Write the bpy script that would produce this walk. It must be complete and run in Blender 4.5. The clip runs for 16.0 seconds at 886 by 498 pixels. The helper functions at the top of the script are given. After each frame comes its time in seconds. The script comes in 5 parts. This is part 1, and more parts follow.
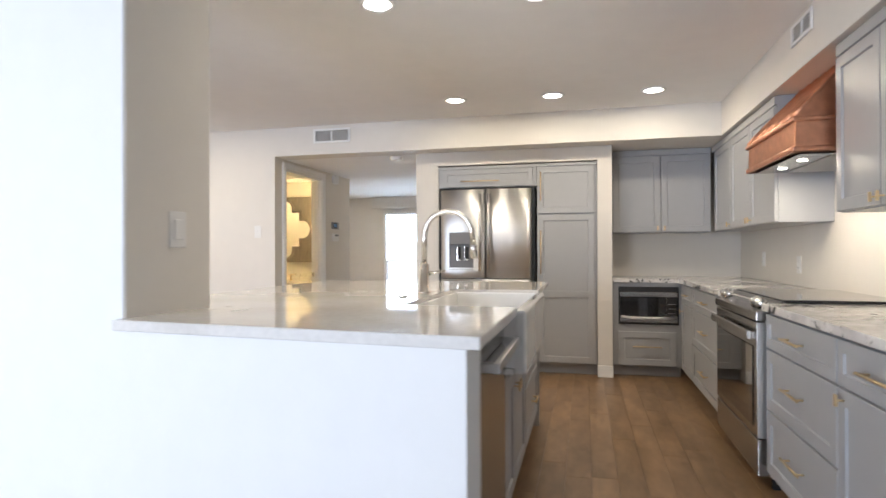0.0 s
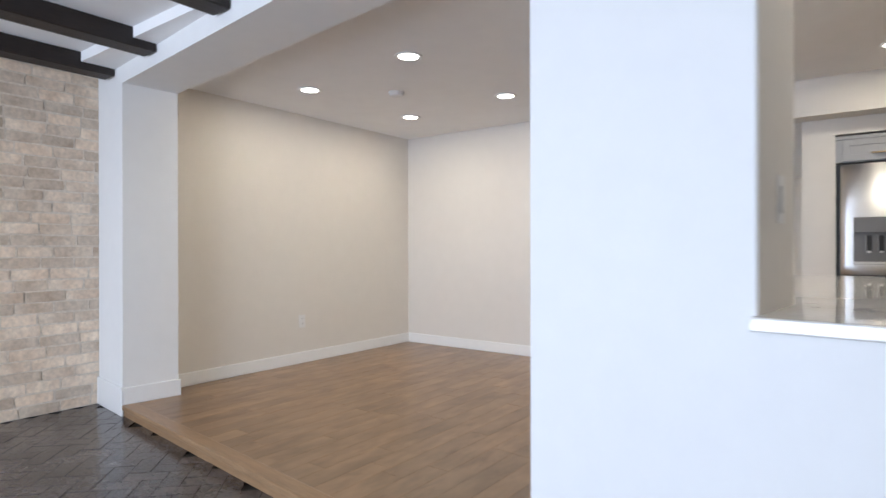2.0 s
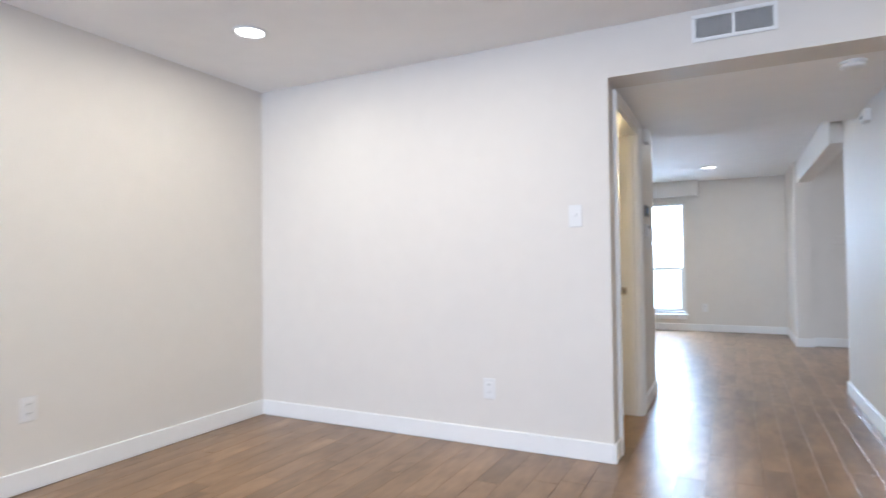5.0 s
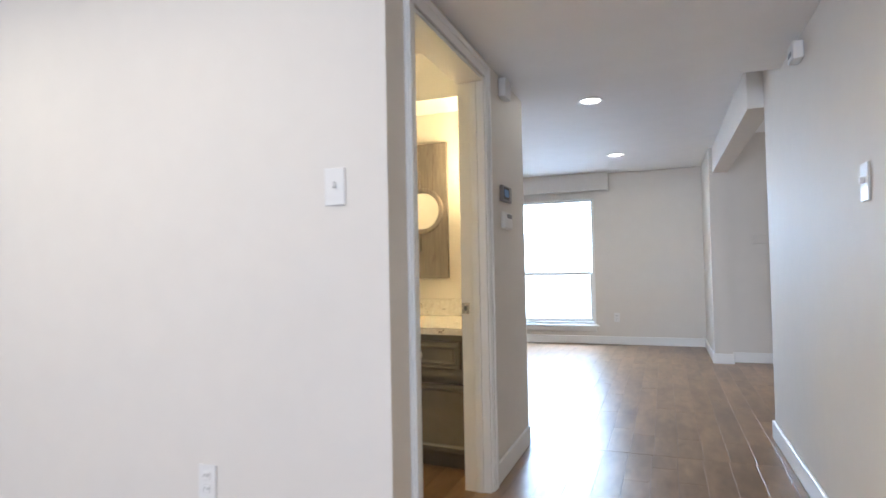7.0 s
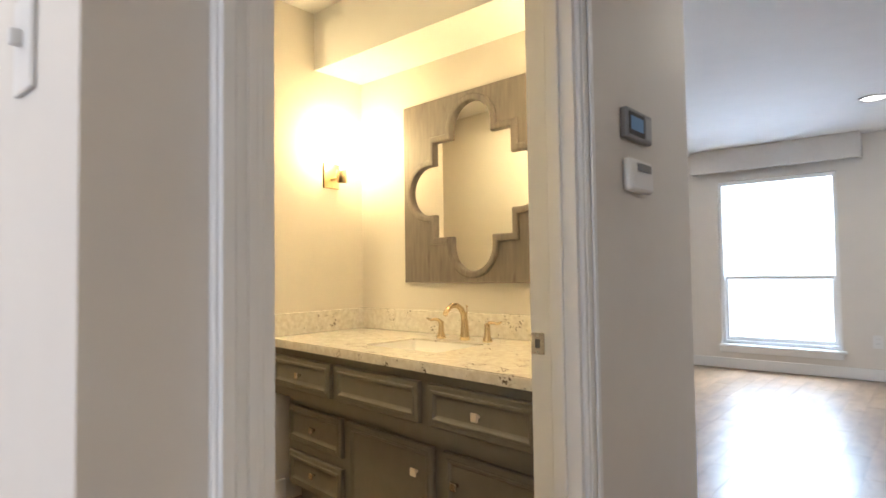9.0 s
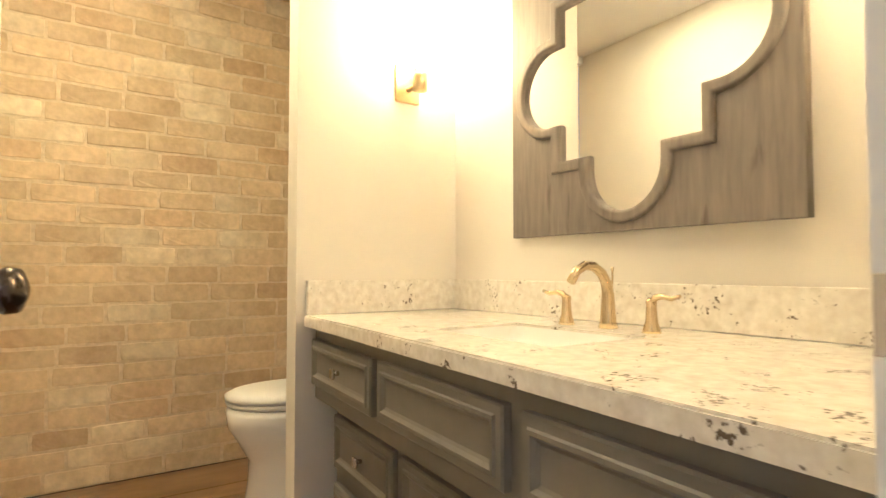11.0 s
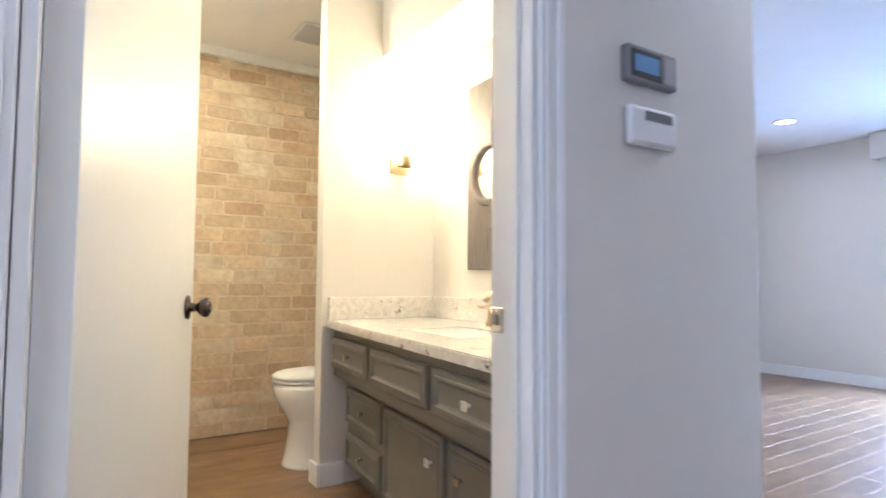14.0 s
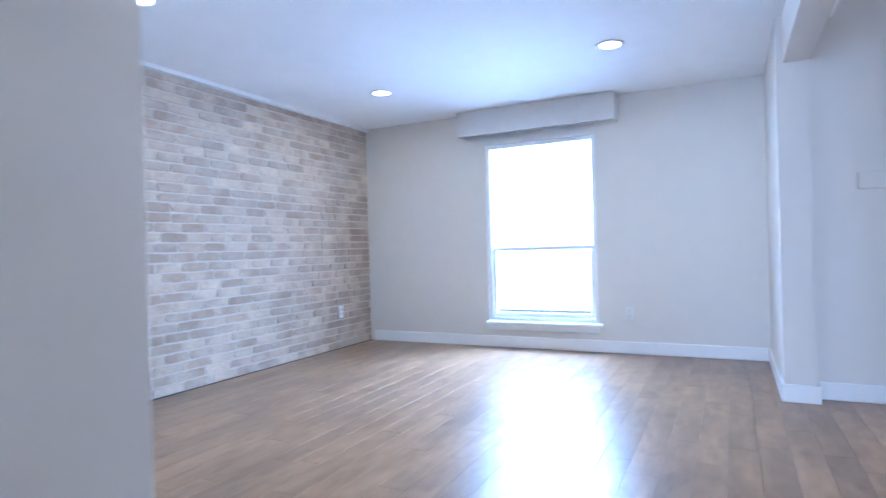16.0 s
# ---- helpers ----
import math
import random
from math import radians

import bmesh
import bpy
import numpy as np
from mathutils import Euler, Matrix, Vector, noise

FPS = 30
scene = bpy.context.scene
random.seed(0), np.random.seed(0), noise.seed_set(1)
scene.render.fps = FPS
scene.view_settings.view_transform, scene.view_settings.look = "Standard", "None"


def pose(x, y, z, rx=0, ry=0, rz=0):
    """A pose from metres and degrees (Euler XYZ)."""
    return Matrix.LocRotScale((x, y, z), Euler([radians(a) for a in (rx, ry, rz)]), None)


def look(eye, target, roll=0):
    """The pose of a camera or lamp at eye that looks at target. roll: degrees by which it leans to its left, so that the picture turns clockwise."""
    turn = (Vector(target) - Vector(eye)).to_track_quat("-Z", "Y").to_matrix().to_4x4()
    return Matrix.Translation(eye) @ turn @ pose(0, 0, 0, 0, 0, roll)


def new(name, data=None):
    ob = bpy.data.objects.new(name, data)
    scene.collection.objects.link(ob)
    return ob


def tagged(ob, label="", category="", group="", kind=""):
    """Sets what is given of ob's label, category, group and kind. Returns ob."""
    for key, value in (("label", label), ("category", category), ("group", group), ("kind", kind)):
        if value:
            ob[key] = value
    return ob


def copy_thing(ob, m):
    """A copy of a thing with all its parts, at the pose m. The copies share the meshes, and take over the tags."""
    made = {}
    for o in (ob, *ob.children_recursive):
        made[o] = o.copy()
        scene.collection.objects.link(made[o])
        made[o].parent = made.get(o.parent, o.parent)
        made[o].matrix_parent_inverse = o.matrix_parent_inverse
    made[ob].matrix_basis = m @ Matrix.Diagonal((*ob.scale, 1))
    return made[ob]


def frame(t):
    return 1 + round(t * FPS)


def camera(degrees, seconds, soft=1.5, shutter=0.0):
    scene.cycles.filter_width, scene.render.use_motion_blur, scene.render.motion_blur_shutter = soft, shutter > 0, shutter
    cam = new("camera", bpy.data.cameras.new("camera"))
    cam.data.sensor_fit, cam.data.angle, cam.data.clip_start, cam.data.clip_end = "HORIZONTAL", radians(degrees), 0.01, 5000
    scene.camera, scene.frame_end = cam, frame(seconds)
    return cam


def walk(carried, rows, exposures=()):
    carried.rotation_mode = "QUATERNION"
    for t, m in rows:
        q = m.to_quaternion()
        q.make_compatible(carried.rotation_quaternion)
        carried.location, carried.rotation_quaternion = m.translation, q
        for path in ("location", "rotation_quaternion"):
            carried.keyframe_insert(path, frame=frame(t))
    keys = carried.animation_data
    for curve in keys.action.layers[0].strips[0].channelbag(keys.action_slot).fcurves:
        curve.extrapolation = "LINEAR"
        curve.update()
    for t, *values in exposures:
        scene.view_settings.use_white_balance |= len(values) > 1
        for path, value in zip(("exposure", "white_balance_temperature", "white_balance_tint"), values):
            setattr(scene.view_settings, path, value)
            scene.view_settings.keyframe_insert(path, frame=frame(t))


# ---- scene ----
cam = camera(75.2, 16.0, shutter=0.5)
U = 1.045   # plan units to metres: brings doors to 2.03 m and worktops to 0.91 m
SC = Matrix.Scale(U, 4)
PATH = [
    (0, (0.932, -0.338, 1.118), (0.454, 1.604, 1.128), -0.2),
    (0.5, (0.684, -0.469, 1.099), (0.172, 1.464, 1.112), -0.4),
    (1, (0.422, -0.554, 1.092), (-0.370, 1.283, 1.095), -0.2),
    (1.5, (0.092, -0.502, 1.110), (-0.968, 1.193, 1.102), 0.0),
    (2, (-0.198, -0.347, 1.074), (-1.393, 1.256, 1.072), -0.1),
    (2.5, (-0.506, -0.172, 1.047), (-1.717, 1.420, 1.060), -0.1),
    (3, (-0.797, 0.121, 1.055), (-2.017, 1.706, 1.065), -0.1),
    (3.5, (-1.050, 0.457, 1.030), (-2.260, 2.050, 1.043), -0.2),
    (4, (-1.247, 0.820, 1.035), (-2.382, 2.467, 1.047), -0.4),
    (4.5, (-1.356, 1.208, 1.028), (-2.403, 2.913, 1.065), -0.6),
    (5, (-1.435, 1.605, 1.078), (-2.336, 3.390, 1.124), -0.7),
    (5.2, (-1.451, 1.735, 1.088), (-2.265, 3.561, 1.141), -0.8),
    (7.3, (-1.223, 3.410, 1.061), (-1.938, 5.279, 1.122), -1.1),
    (7.5, (-1.248, 3.568, 1.067), (-2.031, 5.408, 1.129), -1.4),
    (8, (-1.293, 3.970, 1.050), (-2.272, 5.713, 1.122), -1.5),
    (8.5, (-1.324, 4.272, 1.048), (-2.459, 5.917, 1.124), -1.1),
    (9, (-1.373, 4.558, 1.040), (-2.680, 6.069, 1.118), -0.8),
    (9.2, (-1.405, 4.644, 1.040), (-2.759, 6.113, 1.122), -1.2),
    (11.3, (-2.047, 5.372, 0.880), (-3.695, 6.502, 0.946), 0.2),
    (11.5, (-2.054, 5.351, 0.882), (-3.704, 6.479, 0.940), 0.2),
    (12, (-2.027, 5.347, 0.935), (-3.704, 6.436, 0.982), 0.2),
    (12.5, (-1.889, 5.268, 0.986), (-3.586, 6.323, 1.080), 0.2),
    (13, (-1.654, 5.124, 0.995), (-3.348, 6.180, 1.100), 0.3),
    (13.5, (-1.414, 5.053, 0.974), (-3.117, 6.095, 1.098), 0.5),
    (14, (-1.158, 5.018, 0.948), (-2.839, 6.098, 1.050), 0.4),
    (14.5, (-0.987, 5.047, 0.948), (-2.511, 6.339, 1.008), -0.1),
    (15, (-0.933, 5.212, 0.958), (-2.229, 6.735, 0.970), -0.7),
    (16, (-1.022, 5.872, 0.960), (-1.919, 7.659, 0.957), -1.6),
]
walk(cam, [(t, look(U * Vector(eye), U * Vector(target), roll)) for t, eye, target, roll in PATH],
     exposures=[(0, 0.40, 6250, 9), (0.5, 0.25, 6150, 9), (2, 0.10, 5980, 9), (3.5, 0.28, 5580, 11), (4.5, 0.43, 5530, 9), (7.5, 0.32, 5720, 9), (9.2, 0.32, 5900, 10),
                (11.3, 0.78, 5300, 12), (12.0, 0.72, 4960, 13), (12.5, 0.60, 4800, 17), (13.0, 0.60, 4760, 18), (13.5, 0.73, 4780, 16), (14.0, 0.92, 4640, 14), (14.5, 0.90, 4580, 12),
                (15, 0.74, 4520, 11), (16, 0.76, 4460, 11)])


# ---- world and large lights ----
world = bpy.data.worlds.new("sky")
world.use_nodes = True
scene.world = world
wt = world.node_tree
sky = wt.nodes.new("ShaderNodeTexSky")
sky.sky_type, sky.sun_disc, sky.sun_elevation, sky.sun_rotation = "NISHITA", False, radians(38), radians(150)
wt.links.new(sky.outputs[0], wt.nodes["Background"].inputs[0])
wt.nodes["Background"].inputs[1].default_value = 0.1


def area(name, m, w, h, watts, colour):
    d = bpy.data.lights.new(name, "AREA")
    d.shape, d.size, d.size_y, d.energy, d.color = "RECTANGLE", w * U, h * U, watts * U * U, colour
    ob = new(name, d)
    ob.matrix_world = Matrix.Translation(m.translation * (U - 1)) @ m
    return ob


DAY = (0.80, 0.865, 1.0)
SKYBLUE = (0.62, 0.79, 1.0)
WARM = (1.0, 0.855, 0.655)
AMBER = (1.0, 0.74, 0.42)
area("window_daylight", look((-2.62, 11.75, 2.0), (-2.62, 8.6, 0.0)), 1.3, 1.6, 300, SKYBLUE)
area("patio_daylight", look((-2.2, -4.05, 1.15), (-1.9, 1.0, 1.55)), 2.3, 2.0, 250, DAY)
# unseen warm fill lamp, added to brighten the foyer wall
area("foyer_fill", look((2.35, 8.3, 1.2), (-1.0, 8.3, 1.0)), 1.4, 1.8, 16, (1.0, 0.93, 0.86))


# ---- materials ----
def mat(name, colour, rough=0.6, metal=0.0, grain=0.0, scale=20.0, bump=0.0, bump_scale=None, second=None, mix_scale=3.0, stretch=None, coat=0.0, per_object=0.0, sheen=0.0):
    """A surface: base colour broken up by a broad and a fine noise, fine relief, and roughness that varies."""
    m = bpy.data.materials.new(name)
    m.use_nodes = True
    n, l = m.node_tree.nodes, m.node_tree.links
    p = n["Principled BSDF"]
    p.inputs["Roughness"].default_value, p.inputs["Metallic"].default_value = rough, metal
    p.inputs["Coat Weight"].default_value = coat
    co = n.new("ShaderNodeTexCoord")
    mp = n.new("ShaderNodeMapping")
    l.new(co.outputs["Object"], mp.inputs[0])
    if stretch:
        mp.inputs["Scale"].default_value = stretch
    broad, fine = n.new("ShaderNodeTexNoise"), n.new("ShaderNodeTexNoise")
    for t, s in ((broad, mix_scale), (fine, scale)):
        t.inputs["Scale"].default_value, t.inputs["Detail"].default_value = s, 5
        l.new(mp.outputs[0], t.inputs["Vector"])
    two = n.new("ShaderNodeMix")
    two.data_type = "RGBA"
    b = second or tuple(c * (1 - grain) for c in colour)
    two.inputs["A"].default_value, two.inputs["B"].default_value = (*colour, 1), (*b, 1)
    ramp = n.new("ShaderNodeValToRGB")
    ramp.color_ramp.elements[0].position, ramp.color_ramp.elements[1].position = 0.35, 0.7
    l.new(broad.outputs["Fac"], ramp.inputs[0])
    l.new(ramp.outputs[0], two.inputs["Factor"])
    last = two.outputs["Result"]
    if grain:
        hs = n.new("ShaderNodeHueSaturation")
        mr = n.new("ShaderNodeMapRange")
        mr.inputs["From Min"].default_value, mr.inputs["From Max"].default_value = 0.3, 0.7
        mr.inputs["To Min"].default_value, mr.inputs["To Max"].default_value = 1 - grain, 1 + grain
        l.new(fine.outputs["Fac"], mr.inputs["Value"])
        l.new(mr.outputs[0], hs.inputs["Value"])
        l.new(last, hs.inputs["Color"])
        last = hs.outputs[0]
    if per_object:
        info = n.new("ShaderNodeObjectInfo")
        geo = n.new("ShaderNodeNewGeometry")
        add = n.new("ShaderNodeMath")
        l.new(info.outputs["Random"], add.inputs[0])
        l.new(geo.outputs["Random Per Island"], add.inputs[1])
        fr = n.new("ShaderNodeMath")
        fr.operation = "FRACT"
        l.new(add.outputs[0], fr.inputs[0])
        mr2 = n.new("ShaderNodeMapRange")
        mr2.inputs["To Min"].default_value, mr2.inputs["To Max"].default_value = 1 - per_object, 1 + per_object
        l.new(fr.outputs[0], mr2.inputs["Value"])
        hs2 = n.new("ShaderNodeHueSaturation")
        l.new(mr2.outputs[0], hs2.inputs["Value"])
        l.new(last, hs2.inputs["Color"])
        last = hs2.outputs[0]
        sc = n.new("ShaderNodeVectorMath")
        sc.operation = "MULTIPLY_ADD"
        l.new(info.outputs["Random"], sc.inputs[0])
        sc.inputs[1].default_value = (37.0, 19.0, 11.0)
        l.new(geo.outputs["Position"], sc.inputs[2])
        l.new(sc.outputs[0], mp.inputs[0])
    l.new(last, p.inputs["Base Color"])
    if sheen:
        rr = n.new("ShaderNodeMapRange")
        rr.inputs["From Min"].default_value, rr.inputs["From Max"].default_value = 0.3, 0.7
        rr.inputs["To Min"].default_value, rr.inputs["To Max"].default_value = rough, rough + sheen
        l.new(broad.outputs["Fac"], rr.inputs["Value"])
        l.new(rr.outputs[0], p.inputs["Roughness"])
    if bump:
        bp = n.new("ShaderNodeBump")
        bp.inputs["Strength"].default_value, bp.inputs["Distance"].default_value = bump, 0.004
        src = fine
        if bump_scale:
            src = n.new("ShaderNodeTexNoise")
            src.inputs["Scale"].default_value, src.inputs["Detail"].default_value = bump_scale, 4
            l.new(mp.outputs[0], src.inputs["Vector"])
        l.new(src.outputs["Fac"], bp.inputs["Height"])
        l.new(bp.outputs[0], p.inputs["Normal"])
    return m


def glow(name, colour, strength):
    m = bpy.data.materials.new(name)
    m.use_nodes = True
    p = m.node_tree.nodes["Principled BSDF"]
    p.inputs["Base Color"].default_value = (*colour, 1)
    p.inputs["Emission Color"].default_value, p.inputs["Emission Strength"].default_value = (*colour, 1), strength
    return m


def stone(name, base, vein, dark, vein_scale, fleck_scale, rough, fleck=0.62):
    """Polished stone: soft veins and dark mineral flecks that gather in clusters."""
    m = mat(name, base, rough, grain=0.05, scale=60, second=vein, mix_scale=vein_scale)
    n, l = m.node_tree.nodes, m.node_tree.links
    p = n["Principled BSDF"]
    old = p.inputs["Base Color"].links[0].from_socket
    co = n.new("ShaderNodeTexCoord")
    cl, fk = n.new("ShaderNodeTexNoise"), n.new("ShaderNodeTexNoise")
    cl.inputs["Scale"].default_value, fk.inputs["Scale"].default_value = fleck_scale * 0.13, fleck_scale
    cl.inputs["Detail"].default_value, fk.inputs["Detail"].default_value = 2, 4
    for t in (cl, fk):
        l.new(co.outputs["Object"], t.inputs["Vector"])
    ml = n.new("ShaderNodeMath")
    ml.operation = "MULTIPLY"
    l.new(cl.outputs["Fac"], ml.inputs[0])
    l.new(fk.outputs["Fac"], ml.inputs[1])
    rp = n.new("ShaderNodeValToRGB")
    rp.color_ramp.elements[0].position, rp.color_ramp.elements[1].position = fleck * fleck, fleck * fleck + 0.05
    l.new(ml.outputs[0], rp.inputs[0])
    mx = n.new("ShaderNodeMix")
    mx.data_type = "RGBA"
    l.new(rp.outputs[0], mx.inputs["Factor"])
    l.new(old, mx.inputs["A"])
    mx.inputs["B"].default_value = (*dark, 1)
    l.new(mx.outputs["Result"], p.inputs["Base Color"])
    return m


PAINT = mat("greige_wall_paint", (0.70, 0.667, 0.618), 0.62, grain=0.012, scale=9, mix_scale=1.3, bump=0.06, bump_scale=260)
WHITE_WALL = mat("white_wall_paint", (0.80, 0.80, 0.79), 0.6, grain=0.012, scale=9, mix_scale=1.3, bump=0.05, bump_scale=260)
CEIL = mat("flat_ceiling_paint", (0.87, 0.865, 0.86), 0.85, grain=0.012, scale=7, bump=0.08, bump_scale=180)
TRIM = mat("white_trim_enamel", (0.83, 0.83, 0.82), 0.35, grain=0.01, scale=12, bump=0.02, bump_scale=90)
CAB = mat("light_grey_cabinet_paint", (0.375, 0.380, 0.392), 0.38, grain=0.015, scale=14, bump=0.03, bump_scale=150)
VAN = mat("grey_green_vanity_paint", (0.172, 0.160, 0.141), 0.45, grain=0.05, scale=20, bump=0.05, bump_scale=120)
WOOD = mat("brown_maple_floor", (0.280, 0.170, 0.088), 0.275, grain=0.18, scale=9, second=(0.166, 0.097, 0.047), mix_scale=2.6, stretch=(2.2, 0.7, 1), sheen=0.02, per_object=0.13)
WOOD.node_tree.nodes["Principled BSDF"].inputs["Specular IOR Level"].default_value = 0.68


def streaked(m, dark, scale, stretch, lo, hi):
    """Dark mineral streaks and knots that run with the grain, laid over a wood's base colour."""
    n, l = m.node_tree.nodes, m.node_tree.links
    p = n["Principled BSDF"]
    old = p.inputs["Base Color"].links[0].from_socket
    src = n["Mapping"].inputs[0].links[0].from_socket
    mp, ns, rp, mx = n.new("ShaderNodeMapping"), n.new("ShaderNodeTexNoise"), n.new("ShaderNodeValToRGB"), n.new("ShaderNodeMix")
    mp.inputs["Scale"].default_value = stretch
    ns.inputs["Scale"].default_value, ns.inputs["Detail"].default_value, ns.inputs["Distortion"].default_value = scale, 3, 0.3
    rp.color_ramp.elements[0].position, rp.color_ramp.elements[1].position = lo, hi
    mx.data_type, mx.blend_type = "RGBA", "MULTIPLY"
    l.new(src, mp.inputs[0])
    l.new(mp.outputs[0], ns.inputs["Vector"])
    l.new(ns.outputs["Fac"], rp.inputs[0])
    l.new(rp.outputs[0], mx.inputs["Factor"])
    l.new(old, mx.inputs["A"])
    mx.inputs["B"].default_value = (*dark, 1)
    l.new(mx.outputs["Result"], p.inputs["Base Color"])


streaked(WOOD, (0.60, 0.53, 0.48), 4.2, (2.2, 1.1, 1), 0.58, 0.80)
NOSE = mat("oak_step_nosing", (0.33, 0.205, 0.11), 0.3, grain=0.15, scale=30, stretch=(0.4, 4, 4), bump=0.05)
PAVER = mat("dark_brick_paver", (0.068, 0.062, 0.063), 0.17, grain=0.25, scale=40, second=(0.095, 0.080, 0.078), mix_scale=8, bump=0.2, per_object=0.2)
MORTAR_D = mat("dark_mortar", (0.045, 0.04, 0.036), 0.8, grain=0.2, scale=60, bump=0.4)
BRICK = mat("whitewashed_tan_brick", (0.63, 0.495, 0.33), 0.85, grain=0.11, scale=30, second=(0.50, 0.37, 0.23), mix_scale=4, bump=0.4, per_object=0.12)
BRICK_WASHED = mat("limewashed_buff_brick", (0.70, 0.60, 0.45), 0.85, grain=0.11, scale=30, second=(0.55, 0.435, 0.29), mix_scale=6, bump=0.4, per_object=0.10)
BRICK_RED = mat("darker_tan_brick", (0.575, 0.425, 0.27), 0.85, grain=0.11, scale=30, second=(0.46, 0.325, 0.20), mix_scale=5, bump=0.4, per_object=0.12)
BRICK_PALE = mat("whitewashed_pale_brick", (0.54, 0.445, 0.345), 0.85, grain=0.12, scale=45, second=(0.33, 0.245, 0.175), mix_scale=3.5, bump=0.6, per_object=0.2)
BRICK_LIV = mat("limewashed_cream_brick", (0.76, 0.64, 0.50), 0.85, grain=0.14, scale=34, second=(0.56, 0.43, 0.31), mix_scale=6, bump=0.4, per_object=0.2)
MORTAR_LIV = mat("cream_lime_mortar", (0.75, 0.655, 0.54), 0.9, grain=0.12, scale=50, bump=0.6)
MORTAR = mat("pale_lime_mortar", (0.66, 0.54, 0.385), 0.9, grain=0.12, scale=50, bump=0.6)
MORTAR_PALE = mat("white_lime_mortar", (0.57, 0.51, 0.44), 0.9, grain=0.10, scale=70, bump=0.6)
BEAM = mat("dark_stained_beam", (0.022, 0.014, 0.011), 0.55, grain=0.3, scale=30, stretch=(5, 0.5, 5), bump=0.4)
STEEL = mat("brushed_stainless_steel", (0.72, 0.715, 0.71), 0.33, metal=1.0, grain=0.04, scale=90, stretch=(12, 12, 0.4), bump=0.02)
# steel copy darkened in colour against bright reflections on appliance fronts
DARK_STEEL = mat("darkened_stainless_steel", (0.40, 0.385, 0.37), 0.24, metal=1.0, grain=0.04, scale=90, stretch=(12, 12, 0.4))
FRIDGE_STEEL = mat("cross_brushed_stainless_steel", (0.74, 0.735, 0.73), 0.40, metal=1.0, grain=0.03, scale=90, stretch=(0.4, 12, 12))
_f = FRIDGE_STEEL.node_tree.nodes["Principled BSDF"]
_f.inputs["Anisotropic"].default_value, _f.inputs["Anisotropic Rotation"].default_value = 0.85, 0.25
CHROME = mat("polished_chrome", (0.72, 0.72, 0.72), 0.12, metal=1.0)
NICKEL = mat("brushed_nickel", (0.62, 0.58, 0.52), 0.25, metal=1.0)
BRASS = mat("satin_brass", (0.76, 0.60, 0.36), 0.3, metal=1.0, grain=0.04, scale=60)
GOLD = mat("brushed_gold", (0.62, 0.50, 0.315), 0.22, metal=1.0, grain=0.04, scale=60)
BRONZE = mat("dark_bronze", (0.10, 0.085, 0.075), 0.2, metal=1.0)
COPPER = mat("hammered_copper", (0.72, 0.36, 0.22), 0.40, metal=1.0, grain=0.10, scale=25, second=(0.60, 0.28, 0.165), mix_scale=4, bump=0.15, bump_scale=60)
# black plastic; also stands in for shade in vents and round the refrigerator
BLACK = mat("black_plastic_gap_shade", (0.012, 0.012, 0.013), 0.5)
BLACK_GLASS = mat("black_oven_glass", (0.012, 0.011, 0.011), 0.05, coat=0.5)
PORCELAIN = mat("white_porcelain", (0.82, 0.815, 0.80), 0.1, coat=0.4)
PLASTIC = mat("white_plastic", (0.745, 0.74, 0.73), 0.35)
GREY_PLASTIC = mat("grey_plastic", (0.16, 0.16, 0.165), 0.4)
QUARTZ = stone("white_veined_quartz", (0.76, 0.74, 0.71), (0.66, 0.63, 0.59), (0.45, 0.42, 0.38), 3, 9, 0.035, 0.66)
GRANITE = stone("speckled_cream_granite", (0.78, 0.755, 0.71), (0.64, 0.60, 0.545), (0.13, 0.10, 0.08), 42, 110, 0.12, 0.594)
KGRANITE = stone("grey_white_granite", (0.70, 0.68, 0.66), (0.50, 0.48, 0.47), (0.06, 0.06, 0.06), 9, 30, 0.12, 0.54)
GREYWOOD = mat("grey_washed_wood", (0.185, 0.160, 0.142), 0.55, grain=0.09, scale=14, second=(0.135, 0.118, 0.106), mix_scale=9, stretch=(6, 6, 0.7), bump=0.25)
streaked(GREYWOOD, (0.55, 0.50, 0.47), 3.2, (9, 9, 1.6), 0.60, 0.72)
MIRROR = mat("mirror_silver", (0.93, 0.93, 0.92), 0.015, metal=1.0)
LAMP_ON = glow("lit_lamp_lens", (1.0, 0.93, 0.82), 9.0)
GLOBE = glow("lit_glass_shade", (1.0, 0.715, 0.325), 58.0)
SKYCARD = glow("bright_overcast_outdoors", (0.86, 0.95, 1.0), 3.2)
SCREEN = glow("blue_lcd", (0.10, 0.22, 0.42), 0.06)
DOORWOOD = mat("brown_stained_door", (0.258, 0.152, 0.083), 0.283, grain=0.22, scale=11, second=(0.145, 0.083, 0.045), mix_scale=3.2, stretch=(2.0, 0.8, 1), sheen=0.03, per_object=0.09)
VALANCE = mat("painted_valance_fabric", (0.68, 0.66, 0.63), 0.7, grain=0.02, scale=40, bump=0.05)
GLASS = bpy.data.materials.new("window_glass")
GLASS.use_nodes = True
_p = GLASS.node_tree.nodes["Principled BSDF"]
_p.inputs["Transmission Weight"].default_value, _p.inputs["Roughness"].default_value, _p.inputs["IOR"].default_value = 1.0, 0.0, 1.45


